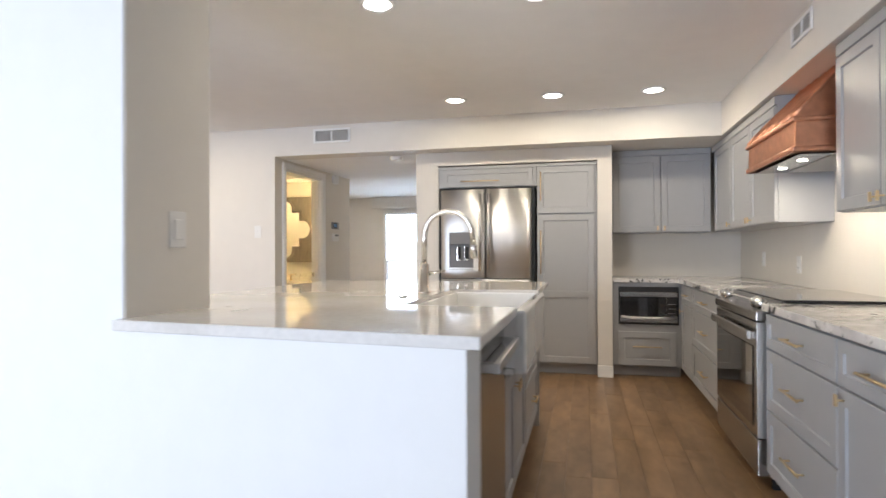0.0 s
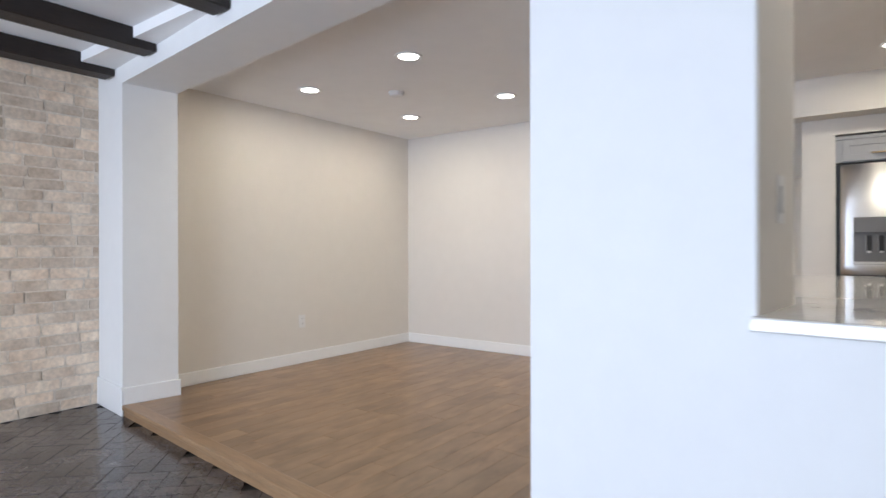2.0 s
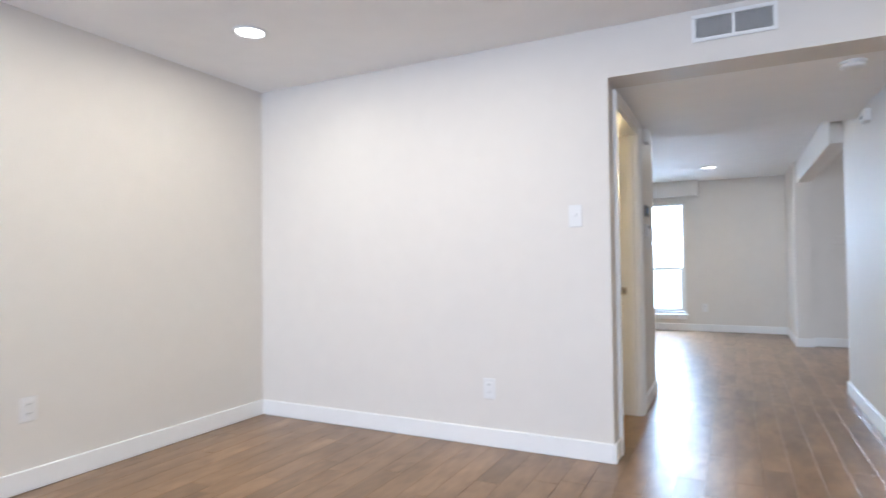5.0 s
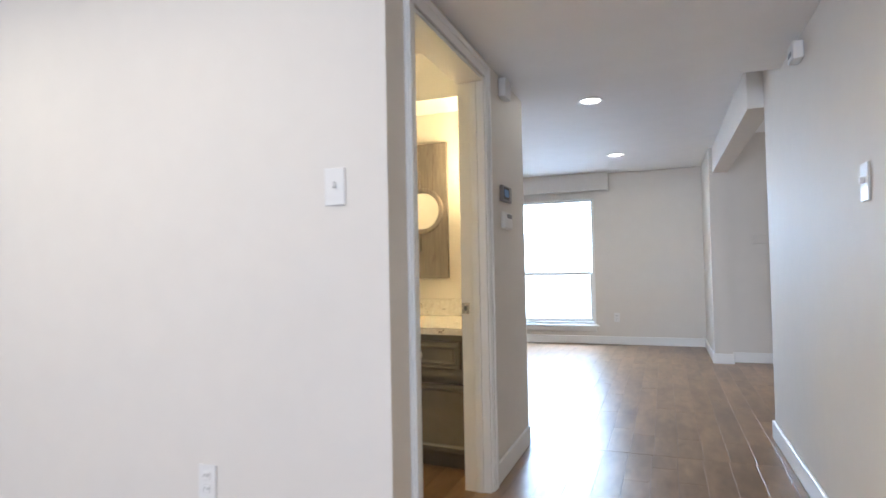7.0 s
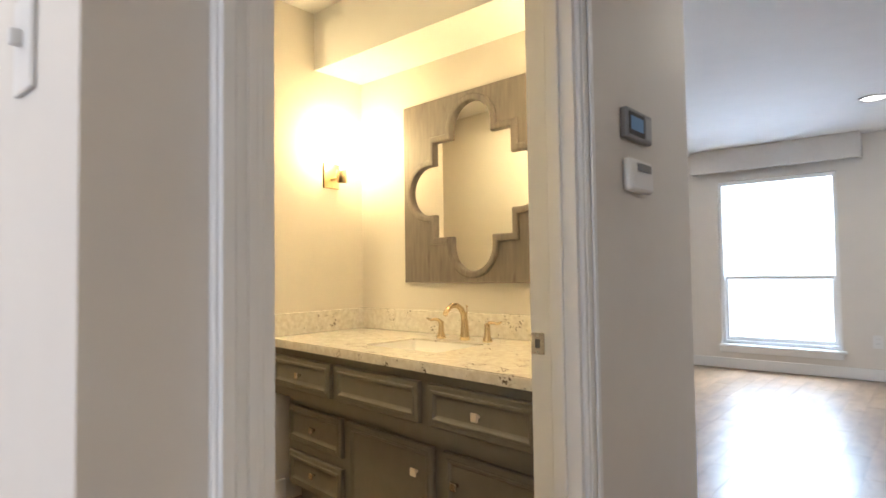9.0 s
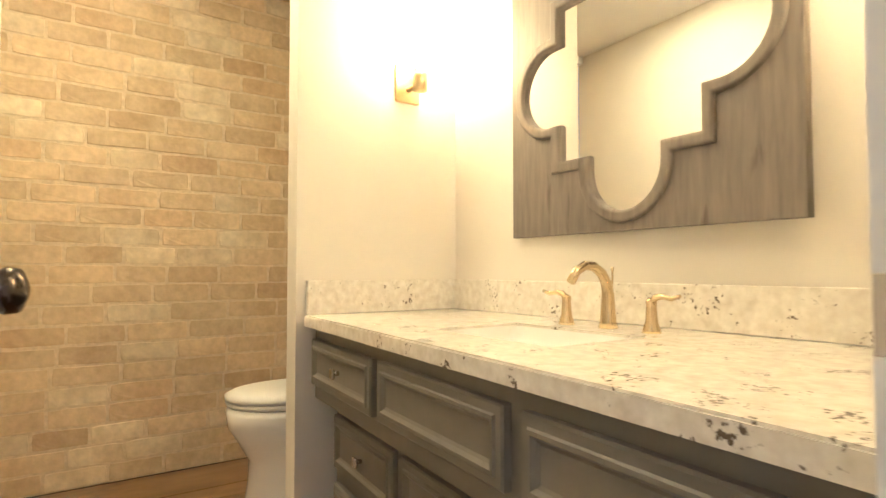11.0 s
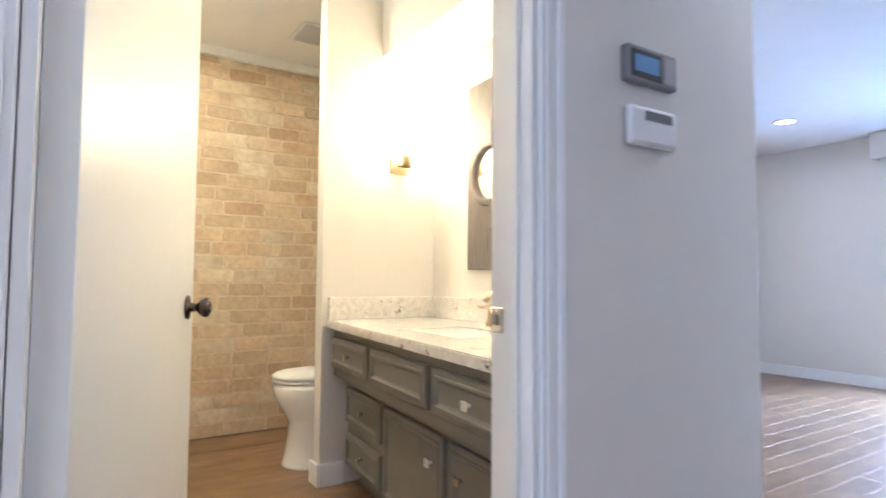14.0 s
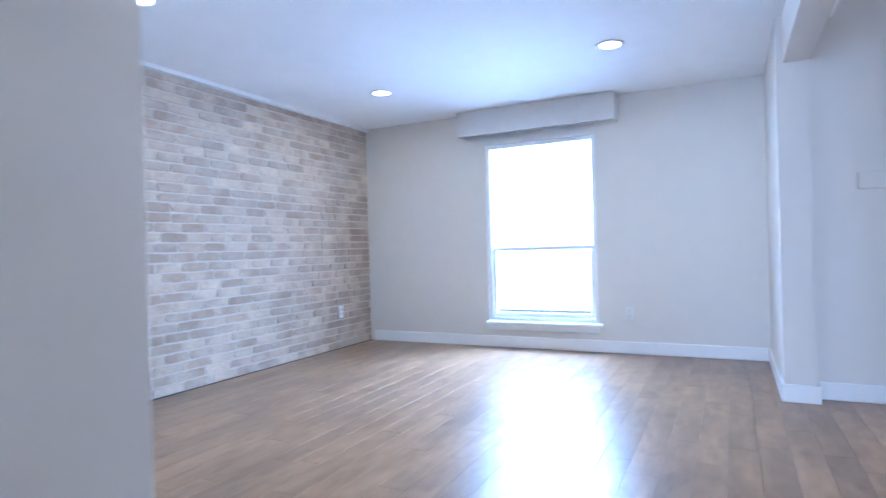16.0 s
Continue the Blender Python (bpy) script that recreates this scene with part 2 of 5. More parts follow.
# ---- mesh helpers ----
def bx(bm, x0, x1, y0, y1, z0, z1, bev=0.0, seg=1):
    vs = [bm.verts.new((x, y, z)) for x in (x0, x1) for y in (y0, y1) for z in (z0, z1)]
    fs = [bm.faces.new([vs[i] for i in f]) for f in ((0, 1, 3, 2), (4, 6, 7, 5), (0, 4, 5, 1), (2, 3, 7, 6), (0, 2, 6, 4), (1, 5, 7, 3))]
    if bev:
        es = list({e for f in fs for e in f.edges})
        bmesh.ops.bevel(bm, geom=es, offset=bev, segments=seg, affect="EDGES", profile=0.5)
    return bm


def box(x0, x1, y0, y1, z0, z1, bev=0.0, seg=1):
    return bx(bmesh.new(), x0, x1, y0, y1, z0, z1, bev, seg)


def tube(bm, pts, r, seg=12, cap=True):
    """A round bar along points; r may be a number or one for each point."""
    pts = [Vector(p) for p in pts]
    rs = r if isinstance(r, (list, tuple)) else [r] * len(pts)
    rings, up = [], None
    for i, p in enumerate(pts):
        d = (pts[min(i + 1, len(pts) - 1)] - pts[max(i - 1, 0)]).normalized()
        if up is None:
            up = Vector((0, 0, 1)) if abs(d.z) < 0.9 else Vector((1, 0, 0))
        a = d.cross(up).normalized()
        up = a.cross(d).normalized()
        rings.append([bm.verts.new(p + rs[i] * (math.cos(2 * math.pi * k / seg) * a + math.sin(2 * math.pi * k / seg) * up)) for k in range(seg)])
    skin(bm, rings, cap)
    return bm


def skin(bm, rings, cap=True):
    for q, w in zip(rings, rings[1:]):
        for k in range(len(q)):
            j = (k + 1) % len(q)
            f = bm.faces.new((q[k], q[j], w[j], w[k]))
            f.smooth = True
    if cap:
        bm.faces.new(rings[0][::-1])
        bm.faces.new(rings[-1])
    return bm


def turned(bm, profile, m=Matrix(), seg=20):
    """A turned shape about z from (radius, height) pairs."""
    rings = [[bm.verts.new(m @ Vector((r * math.cos(2 * math.pi * k / seg), r * math.sin(2 * math.pi * k / seg), z))) for k in range(seg)] for r, z in profile]
    return skin(bm, rings)


def arc(c, r, a0, a1, n, plane="xz"):
    out = []
    for i in range(n + 1):
        a = radians(a0 + (a1 - a0) * i / n)
        u, v = r * math.cos(a), r * math.sin(a)
        out.append((c[0] + u, c[1], c[2] + v) if plane == "xz" else (c[0], c[1] + u, c[2] + v))
    return out


def mesh_of(name, bm, material):
    bmesh.ops.recalc_face_normals(bm, faces=bm.faces)
    me = bpy.data.meshes.new(name)
    bm.to_mesh(me)
    bm.free()
    me.materials.append(material)
    return me


def thing(name, label, category, m=Matrix(), group="", kind=""):
    ob = tagged(new(name), label, category, group, kind)
    ob.empty_display_size = 0.05
    ob.matrix_world = SC @ m
    return ob


def part(name, bm, material, parent, label="", m=None):
    ob = new(name, mesh_of(name, bm, material))
    ob.parent = parent
    if m is not None:
        ob.matrix_local = m
    return tagged(ob, label)


def solo(name, bm, material, label, category, kind="", m=None, group=""):
    ob = new(name, mesh_of(name, bm, material))
    ob.matrix_world = SC @ m if m is not None else SC
    return tagged(ob, label, category, group, kind)


def setting(name, boxes, material, label, category, m=None):
    bm = bmesh.new()
    for b in boxes:
        bx(bm, *b)
    return solo(name, bm, material, label, category, "structure", m)


# ---- the large structure ----
PT = 0.922   # peninsula worktop height
CEIL_Z, HALL_Z, FRONT_Z, LIV_Z, LOW = 2.335, 2.06, 2.255, 2.40, -0.075
TILT_WALL = pose(-0.406, 1.101, 0, 0, 0, -5.9)   # the partition to the sunken room runs a few degrees off square
setting("floor", [(-4.62, 2.5, 1.78, 6.6, -0.2, -0.02), (-4.24, 2.5, 1.52, 1.78, -0.2, -0.02), (-0.64, 2.6, 6.6, 10.0, -0.2, -0.02), (-4.62, -0.64, 6.6, 11.2, -0.2, -0.02), (-5.0, -4.62, 4.9, 6.7, -0.2, -0.02)], MORTAR_D, "subfloor below brown maple planks", "floor")
setting("wall_dining_west", [(-4.66, -4.50, 1.75, 4.92, 0, CEIL_Z)], PAINT, "greige painted dining room wall", "wall")
setting("wall_dining_north", [(-4.50, -2.02, 4.752, 4.92, 0, CEIL_Z), (-2.02, 2.02, 4.752, 4.98, HALL_Z, CEIL_Z)], PAINT, "pale greige wall with header over the hall opening", "wall")
setting("wall_hall_west", [(-2.14, -2.02, 4.92, 4.955, 0, HALL_Z), (-2.14, -2.02, 5.792, 6.56, 0, HALL_Z), (-2.14, -2.02, 4.955, 5.792, 1.965, HALL_Z)], PAINT, "greige hall wall around a bathroom doorway", "wall")
setting("ceiling_hall", [(-2.14, -0.46, 4.98, 6.57, HALL_Z, 2.5)], CEIL, "low flat hall ceiling", "ceiling")
setting("wall_hall_east", [(-0.64, -0.42, 4.98, 7.10, 0, HALL_Z), (-0.64, -0.46, 6.57, 7.10, HALL_Z, FRONT_Z)], PAINT, "greige wall between hall and refrigerator niche", "wall")
setting("wall_front_east", [(-0.765, -0.595, 9.80, 11.05, 0, FRONT_Z), (-0.73, -0.59, 7.10, 9.80, 1.99, FRONT_Z)], PAINT, "greige wall with a wide cased opening to the foyer", "wall")
setting("wall_front_north", [(-4.62, -3.14, 11.05, 11.22, 0, FRONT_Z), (-2.09, -0.58, 11.05, 11.22, 0, FRONT_Z), (-3.14, -2.09, 11.05, 11.22, 0, 0.25), (-3.14, -2.09, 11.05, 11.22, 1.937, FRONT_Z)], PAINT, "greige wall around a tall window", "wall")
setting("ceiling_front", [(-4.7, -0.46, 6.57, 11.22, FRONT_Z, 2.5)], CEIL, "flat white front room ceiling", "ceiling")
setting("wall_foyer", [(-0.595, 2.5, 9.93, 10.05, 0, 2.4), (2.4, 2.5, 6.6, 7.4, 0, 2.4), (2.4, 2.5, 9.2, 9.93, 0, 2.4), (2.4, 2.5, 7.4, 9.2, 2.1, 2.4), (-0.46, 2.5, 6.5, 6.6, 0, 2.4)], PAINT, "greige foyer wall", "wall")
setting("ceiling_foyer", [(-0.56, 2.5, 6.6, 10.05, 2.40, 2.5)], CEIL, "flat white foyer ceiling", "ceiling")
setting("wall_bath_south", [(-4.79, -2.142, 4.921, 4.93, 0, 2.329)], PAINT, "cream painted bathroom wall", "wall")
setting("wall_bath_north", [(-4.9, -2.14, 6.585, 6.64, 0, 2.33), (-2.14, -2.02, 6.56, 6.60, 0, HALL_Z)], PAINT, "cream painted wall behind the vanity", "wall")
setting("wall_bath_partition", [(-3.765, -3.69, 5.985, 6.585, 0, 2.33)], PAINT, "cream painted partition beside the toilet alcove", "wall")
setting("ceiling_bath", [(-4.9, -2.14, 4.92, 6.585, 2.33, 2.45), (-3.69, -2.14, 6.28, 6.585, 2.045, 2.33)], CEIL, "bathroom ceiling with boxed soffit over the vanity", "ceiling")
setting("crown_trim", [(-4.79, -4.75, 4.92, 6.585, 2.28, 2.33)], TRIM, "white crown strip above the brick", "trim")
setting("ceiling_dining", [(-4.66, 2.5, 1.30, 4.98, CEIL_Z, 2.55)], CEIL, "flat white dining and kitchen ceiling", "ceiling")
setting("wall_kitchen_east", [(2.37, 2.49, -4.0, 5.75, LOW, CEIL_Z)], PAINT, "pale kitchen wall behind the range", "wall")
setting("wall_kitchen_north", [(-0.42, 2.49, 5.63, 5.75, 0, CEIL_Z)], PAINT, "pale kitchen wall behind the cabinets", "wall")
setting("soffit", [(-0.64, 2.02, 4.98, 5.63, HALL_Z + 0.0, CEIL_Z), (2.02, 2.37, 1.0, 5.63, HALL_Z, CEIL_Z)], PAINT, "painted soffit above the kitchen cabinets", "soffit")
setting("wall_fridge_niche", [(-0.60, -0.445, 4.972, 5.05, 0, HALL_Z), (1.045, 1.17, 4.972, 5.63, 0, HALL_Z), (-0.445, 1.045, 4.972, 5.05, 1.935, HALL_Z)], PAINT, "pale painted surround of the refrigerator niche", "wall")
# partition to the sunken living room
setting("wall_partition", [(-0.60, 0.0, 0.0, 0.355, LOW, 2.6), (-5.0, -3.94, 0.0, 0.375, LOW, 2.6), (-3.94, -0.60, 0.0, 0.375, 2.215, 2.6), (0.0, 1.072, 0.0, 0.12, LOW, 0.905), (0.0, 2.8, 0.0, 0.355, 2.215, 2.6)], WHITE_WALL, "white painted column, pillar, half wall and header", "wall", TILT_WALL)
# thin skin, tanner than the column, on this one face
setting("wall_reveal_skin", [(0.0, 0.004, 0.006, 0.355, PT, 2.215)], PAINT, "greige skin on the kitchen side of the white column", "wall", TILT_WALL)
setting("ceiling_living", [(-4.95, 2.5, -4.1, 1.8, LIV_Z, 2.55)], CEIL, "white living room ceiling", "ceiling")
setting("wall_living_south", [(-4.95, -3.5, -4.2, -4.08, LOW, LIV_Z), (-0.9, 2.49, -4.2, -4.08, LOW, LIV_Z), (-3.5, -0.9, -4.2, -4.08, 2.2, LIV_Z)], WHITE_WALL, "white wall around wide patio doors", "wall")
setting("ground", [(-60, 60, -60, 60, -0.35, -0.21)], mat("ground_soil", (0.12, 0.11, 0.09), 0.9, grain=0.2, scale=2), "flat ground outside the house", "ground")
setting("floor_living", [(-4.95, 2.5, -4.2, 1.75, -0.2, LOW - 0.012)], MORTAR_D, "dark mortar bed of a brick paver floor", "floor")


# ---- trim ----
def board(x0, x1, y0, y1, z0=0.0, h=0.105, m=None):
    bm = bmesh.new()
    bx(bm, x0, x1, y0, y1, z0, z0 + h, 0.004)
    return solo("baseboard", bm, TRIM, "white painted baseboard along the wall", "baseboard", "structure", m)


T = 0.016
board(-4.50, -4.50 + T, 1.86, 4.80)
board(-4.50 + T, -2.02, 4.752 - T, 4.752)
board(-2.02, -2.02 + T, 4.752 - T, 4.886)
board(-2.02, -2.02 + T, 5.860, 6.56 + T)
board(-2.10, -2.02, 6.60, 6.60 + T)
board(-0.64 - T, -0.64, 5.02, 7.10)
board(-0.64 - T, -0.42, 7.10, 7.10 + T)
board(-0.66, -0.575, 4.955, 4.971)
board(1.04, 1.175, 4.955, 4.971)
board(-4.46, -0.765, 11.05 - T, 11.05)
board(-0.765 - T, -0.765, 9.80 - T, 11.05 - T)
board(-0.765, -0.58, 9.80 - T, 9.80)
board(-0.58, -0.20, 9.93 - T, 9.93)
board(-3.765 - T, -3.69 + T, 5.985 - T, 5.985)
board(-3.69, -3.69 + T, 5.985, 6.10)
board(-3.765 - T, -3.765, 5.985, 6.58)
board(-4.44, -3.94 + T, -T, 0, LOW, 0.20, TILT_WALL)
board(-3.94, -3.94 + T, 0, 0.375 + T, 0, 0.12, TILT_WALL)
board(-4.05, -3.94, 0.375, 0.375 + T, 0, 0.12, TILT_WALL)
board(-0.60 - T, -0.60, -T, 0.371, 0, 0.12, TILT_WALL)
solo("step_nosing", box(-3.94, -0.60, -0.012, 0.085, -0.028, 0.004, 0.006, 2), NOSE, "rounded oak nosing on the step edge", "step", "structure", TILT_WALL)
solo("step_riser", box(-3.94, -0.60, 0.004, 0.02, LOW, -0.028), NOSE, "low wooden step riser", "step", "structure", TILT_WALL)

# door casing of the bathroom, stepped profile
for a, b in ((4.886, 4.953), (5.794, 5.858)):
    bm = bmesh.new()
    s = 1 if a > 5.5 else -1
    mid = (a + b) / 2
    bx(bm, -2.02, -2.006, a, b, 0, 2.032, 0.003)
    o0, o1 = (mid + 0.008, b - 0.004) if s > 0 else (a + 0.004, mid - 0.008)
    bx(bm, -2.0055, -1.998, o0, o1, 0, 2.028, 0.003)
    i0, i1 = (a + 0.012, mid - 0.008) if s > 0 else (mid + 0.008, b - 0.012)
    bx(bm, -2.0055, -2.002, i0, i1, 0, 1.99, 0.0015)
    solo("door_casing", bm, TRIM, "white stepped wooden door casing", "trim", "structure")
solo("door_casing", bx(box(-2.02, -2.006, 4.954, 5.793, 1.967, 2.032, 0.003), -2.0055, -1.998, 4.93, 5.817, 2.003, 2.028, 0.003), TRIM, "white stepped wooden head casing", "trim", "structure")
jamb = bmesh.new()
bx(jamb, -2.145, -2.015, 4.9555, 4.972, 0, 1.962)
bx(jamb, -2.147, -2.10, 4.972, 5.022, 0, 1.945, 0.002)
bx(jamb, -2.144, -2.015, 5.777, 5.7915, 0, 1.962)
bx(jamb, -2.145, -2.015, 4.972, 5.777, 1.945, 1.962)
bx(jamb, -2.085, -2.05, 5.767, 5.777, 0, 1.945, 0.002)
solo("door_jamb", jamb, TRIM, "white bathroom door jamb with stop", "trim", "structure")
strike = thing("strike_plate", "dull nickel strike plate on the white door jamb", "strike plate")
part("plate", box(-2.143, -2.106, 5.7748, 5.7768, 0.835, 0.887, 0.0008), NICKEL, strike)
# solid grey block, its dark colour stands in for shade inside the hole
part("latch_hole", box(-2.131, -2.118, 5.7738, 5.7754, 0.850, 0.872), GREY_PLASTIC, strike, "dark latch hole")
for z in (0.841, 0.881):
    part("screw", box(-2.1275, -2.1215, 5.7738, 5.7754, z - 0.003, z + 0.003, 0.001), STEEL, strike)


# ---- living room beams, opened ceiling side ----
for x in (-4.53, -3.80, -2.87, -2.0, -1.1, -0.2, 0.7, 1.6):
    y1 = 1.101 - 0.1033 * (x + 0.406) - 0.012
    bm = box(x - 0.075, x + 0.075, -4.07, y1, 2.285, LIV_Z + 0.0, 0.006)
    solo("ceiling_beam", bm, BEAM, "dark-stained rough ceiling beam below white ceiling", "beam", group="living room ceiling beams")
patio = thing("patio_door", "wide white-framed glass patio doors in daylight", "patio door", kind="structure")
for x in (-3.465, -2.2, -0.935):
    part("frame_post", box(x - 0.035, x + 0.035, -4.17, -4.11, LOW, 2.2, 0.004), TRIM, patio)
part("frame_head", box(-3.43, -0.97, -4.17, -4.11, 2.14, 2.199, 0.004), TRIM, patio)


# ---- lamps in the ceilings ----
def can_light(x, y, z, watts, colour=WARM):
    ob = thing("recessed_light", "round white recessed ceiling light, lit", "ceiling light", pose(x, y, z), "recessed ceiling lights")
    part("trim_ring", turned(bmesh.new(), [(0.068, -0.001), (0.092, -0.002), (0.095, -0.006), (0.090, -0.010), (0.070, -0.008), (0.068, -0.001)], seg=28), TRIM, ob)
    part("lens", turned(bmesh.new(), [(0.067, -0.0045), (0.067, -0.006)], seg=28), LAMP_ON, ob, "glowing warm white lens")
    d = bpy.data.lights.new("can_light_lamp", "AREA")
    d.shape, d.size, d.energy, d.color = "DISK", 0.12 * U, watts * U * U, colour
    lamp = new("can_light_lamp", d)
    lamp.matrix_world = look((x * U, y * U, (z - 0.014) * U), (x * U, y * U, 0))


for x, y in ((-0.049, 2.32), (0.718, 2.39), (-0.069, 4.16), (0.696, 4.21), (1.442, 4.245)):
    can_light(x, y, CEIL_Z, 5.6)
for x, y in ((-3.77, 2.68), (-2.63, 2.54), (-3.74, 3.89), (-2.62, 3.77)):
    can_light(x, y, CEIL_Z, 6.8)
for x, y in ((-1.70, 9.72), (-3.57, 9.90), (-1.70, 7.45), (-3.65, 7.78)):
    can_light(x, y, FRONT_Z, 5)
can_light(-3.84, 5.48, 2.33, 14, (1.0, 0.75, 0.35))


# ---- window of the front room ----
win = thing("window_1", "tall white double-hung window glowing with daylight", "window", kind="structure")
fr = bmesh.new()
for x0, x1, z0, z1 in ((-3.138, -3.10, 0.252, 1.935), (-2.130, -2.092, 0.252, 1.935), (-3.10, -2.130, 1.897, 1.935), (-3.10, -2.130, 0.252, 0.285)):
    bx(fr, x0, x1, 11.07, 11.19, z0, z1, 0.004)
part("window_frame", fr, TRIM, win)
part("meeting_rail", box(-3.095, -2.135, 11.10, 11.14, 0.915, 0.952, 0.004), TRIM, win)
part("glazing_bar", box(-3.095, -2.135, 11.12, 11.135, 0.597, 0.609), TRIM, win)
for x in (-3.097, -2.161):
    part("lower_sash_stile", box(x, x + 0.028, 11.095, 11.13, 0.29, 0.915, 0.003), TRIM, win)
part("bottom_rail", box(-3.067, -2.163, 11.095, 11.13, 0.287, 0.325, 0.003), TRIM, win)
for z0, z1 in ((0.327, 0.913), (0.954, 1.894)):
    g = part("pane", box(-3.09, -2.14, 11.145, 11.149, z0, z1), GLASS, win)
    g.visible_shadow = False
part("window_sill", box(-3.15, -2.055, 10.99, 11.068, 0.222, 0.25, 0.008, 2), TRIM, win)
part("apron", box(-3.16, -2.085, 11.034, 11.05, 0.165, 0.221, 0.004), TRIM, win)
val = thing("window_valance", "box valance painted like the wall over the window", "valance")
part("front_board", box(-3.35, -1.885, 10.885, 10.905, 2.02, 2.253, 0.003), VALANCE, val)
for x in (-3.35, -1.903):
    part("side_board", box(x, x + 0.018, 10.906, 11.048, 2.02, 2.253, 0.002), VALANCE, val)
# dark grey tube along the open underside of the valance
part("grey_roll", tube(bmesh.new(), [(-3.2, 10.985, 2.06), (-2.03, 10.985, 2.06)], 0.028), GREY_PLASTIC, val, "dark grey roll inside the valance")
solo("backdrop", box(-9, 4, 16.0, 16.05, -1, 7), SKYCARD, "bright hazy daylight outside the window", "backdrop", "structure")


# ---- small wall fittings ----
def plate(name, label, m, kind):
    ob = thing(name, label, name.replace("_", " "), m)
    part("cover_plate", box(-0.037, 0.037, -0.007, -0.0005, -0.06, 0.06, 0.003, 2), PLASTIC, ob)
    if kind == "switch":
        part("toggle", box(-0.006, 0.006, -0.02, -0.006, -0.004, 0.016, 0.002), PLASTIC, ob)
    elif kind == "rocker":
        part("rocker", box(-0.017, 0.017, -0.012, -0.006, -0.034, 0.034, 0.003), PLASTIC, ob)
    else:
        for z in (-0.022, 0.022):
            soc = part("socket", box(-0.017, 0.017, -0.010, -0.006, z - 0.015, z + 0.015, 0.004), PLASTIC, ob)
            for x in (-0.007, 0.007):
                # thin grey block coloured like the shade in an open slot
                part("slot", box(x - 0.0015, x + 0.0015, -0.0106, -0.0095, z - 0.004, z + 0.007), GREY_PLASTIC, soc)
    return ob


plate("light_switch", "white rocker switch on the column reveal", TILT_WALL @ pose(0.0, 0.206, 1.195, 0, 0, 90), "rocker")
plate("light_switch", "white toggle switch beside the hall opening", pose(-2.205, 4.752, 1.323), "switch")
plate("power_outlet", "white duplex outlet low on the dining wall", pose(-2.728, 4.752, 0.335), "outlet")
plate("power_outlet", "white duplex outlet low on the dining wall", pose(-4.50, 3.198, 0.392, 0, 0, 90), "outlet")
plate("power_outlet", "white outlet low beside the tall window", pose(-1.827, 11.05, 0.351), "outlet")
plate("power_outlet", "white outlet set in the brick wall", pose(-4.487, 10.485, 0.36, 0, 0, 90), "outlet")
plate("light_switch", "white toggle switch on the hall wall", pose(-0.64, 5.30, 1.30, 0, 0, -90), "switch")
plate("power_outlet", "white outlet on the kitchen splash wall", pose(2.37, 4.9, 1.05, 0, 0, -90), "outlet")
plate("power_outlet", "white outlet on the kitchen splash wall", pose(2.37, 4.1, 1.02, 0, 0, -90), "outlet")
chime = thing("door_chime", "white doorbell chime box high on the wall", "door chime", pose(-2.02, 6.125, 1.997, 0, 0, 90))
part("cover", box(-0.06, 0.06, -0.04, 0, -0.05, 0.05, 0.006, 2), PLASTIC, chime)
ch2 = thing("alarm_siren", "white alarm sounder near the hall ceiling", "alarm", pose(-0.64, 6.09, 1.98, 0, 0, -90))
part("cover", box(-0.055, 0.055, -0.045, 0, -0.04, 0.04, 0.008, 2), PLASTIC, ch2)
part("grille", box(-0.03, 0.03, -0.047, -0.0455, -0.02, 0.0), GREY_PLASTIC, ch2)
fb = thing("chime_panel", "white louvred chime panel on the foyer wall", "wall panel", pose(-0.29, 9.93, 1.285))
part("cover", box(-0.07, 0.07, -0.014, 0, -0.05, 0.05, 0.005, 2), PAINT, fb)
therm = thing("thermostat", "dark grey thermostat with blue screen on the wall", "thermostat", pose(-2.02, 6.134, 1.439, 0, 0, 90))
part("case", box(-0.088, 0.088, -0.022, 0, -0.042, 0.042, 0.005, 2), mat("slate_grey_plastic", (0.22, 0.215, 0.22), 0.4), therm)
part("bezel", box(-0.078, 0.03, -0.0235, -0.022, -0.032, 0.032, 0.001), BLACK, therm)
part("screen", box(-0.066, 0.018, -0.0245, -0.0236, -0.018, 0.020), SCREEN, therm, "glowing blue display")
part("button_panel", box(0.038, 0.080, -0.0235, -0.022, -0.032, 0.032, 0.001), mat("mid_grey_plastic", (0.34, 0.335, 0.34), 0.4), therm)
keyp = thing("alarm_keypad", "white alarm keypad with a small dark display", "keypad", pose(-2.02, 6.134, 1.298, 0, 0, 90))
part("case", box(-0.083, 0.083, -0.026, 0, -0.046, 0.046, 0.012, 3), PLASTIC, keyp)
part("display", box(-0.036, 0.06, -0.0275, -0.0262, 0.012, 0.034), GREY_PLASTIC, keyp, "dark grey display")
part("flap", box(-0.07, 0.07, -0.028, -0.0262, -0.038, 0.004, 0.001), PLASTIC, keyp)


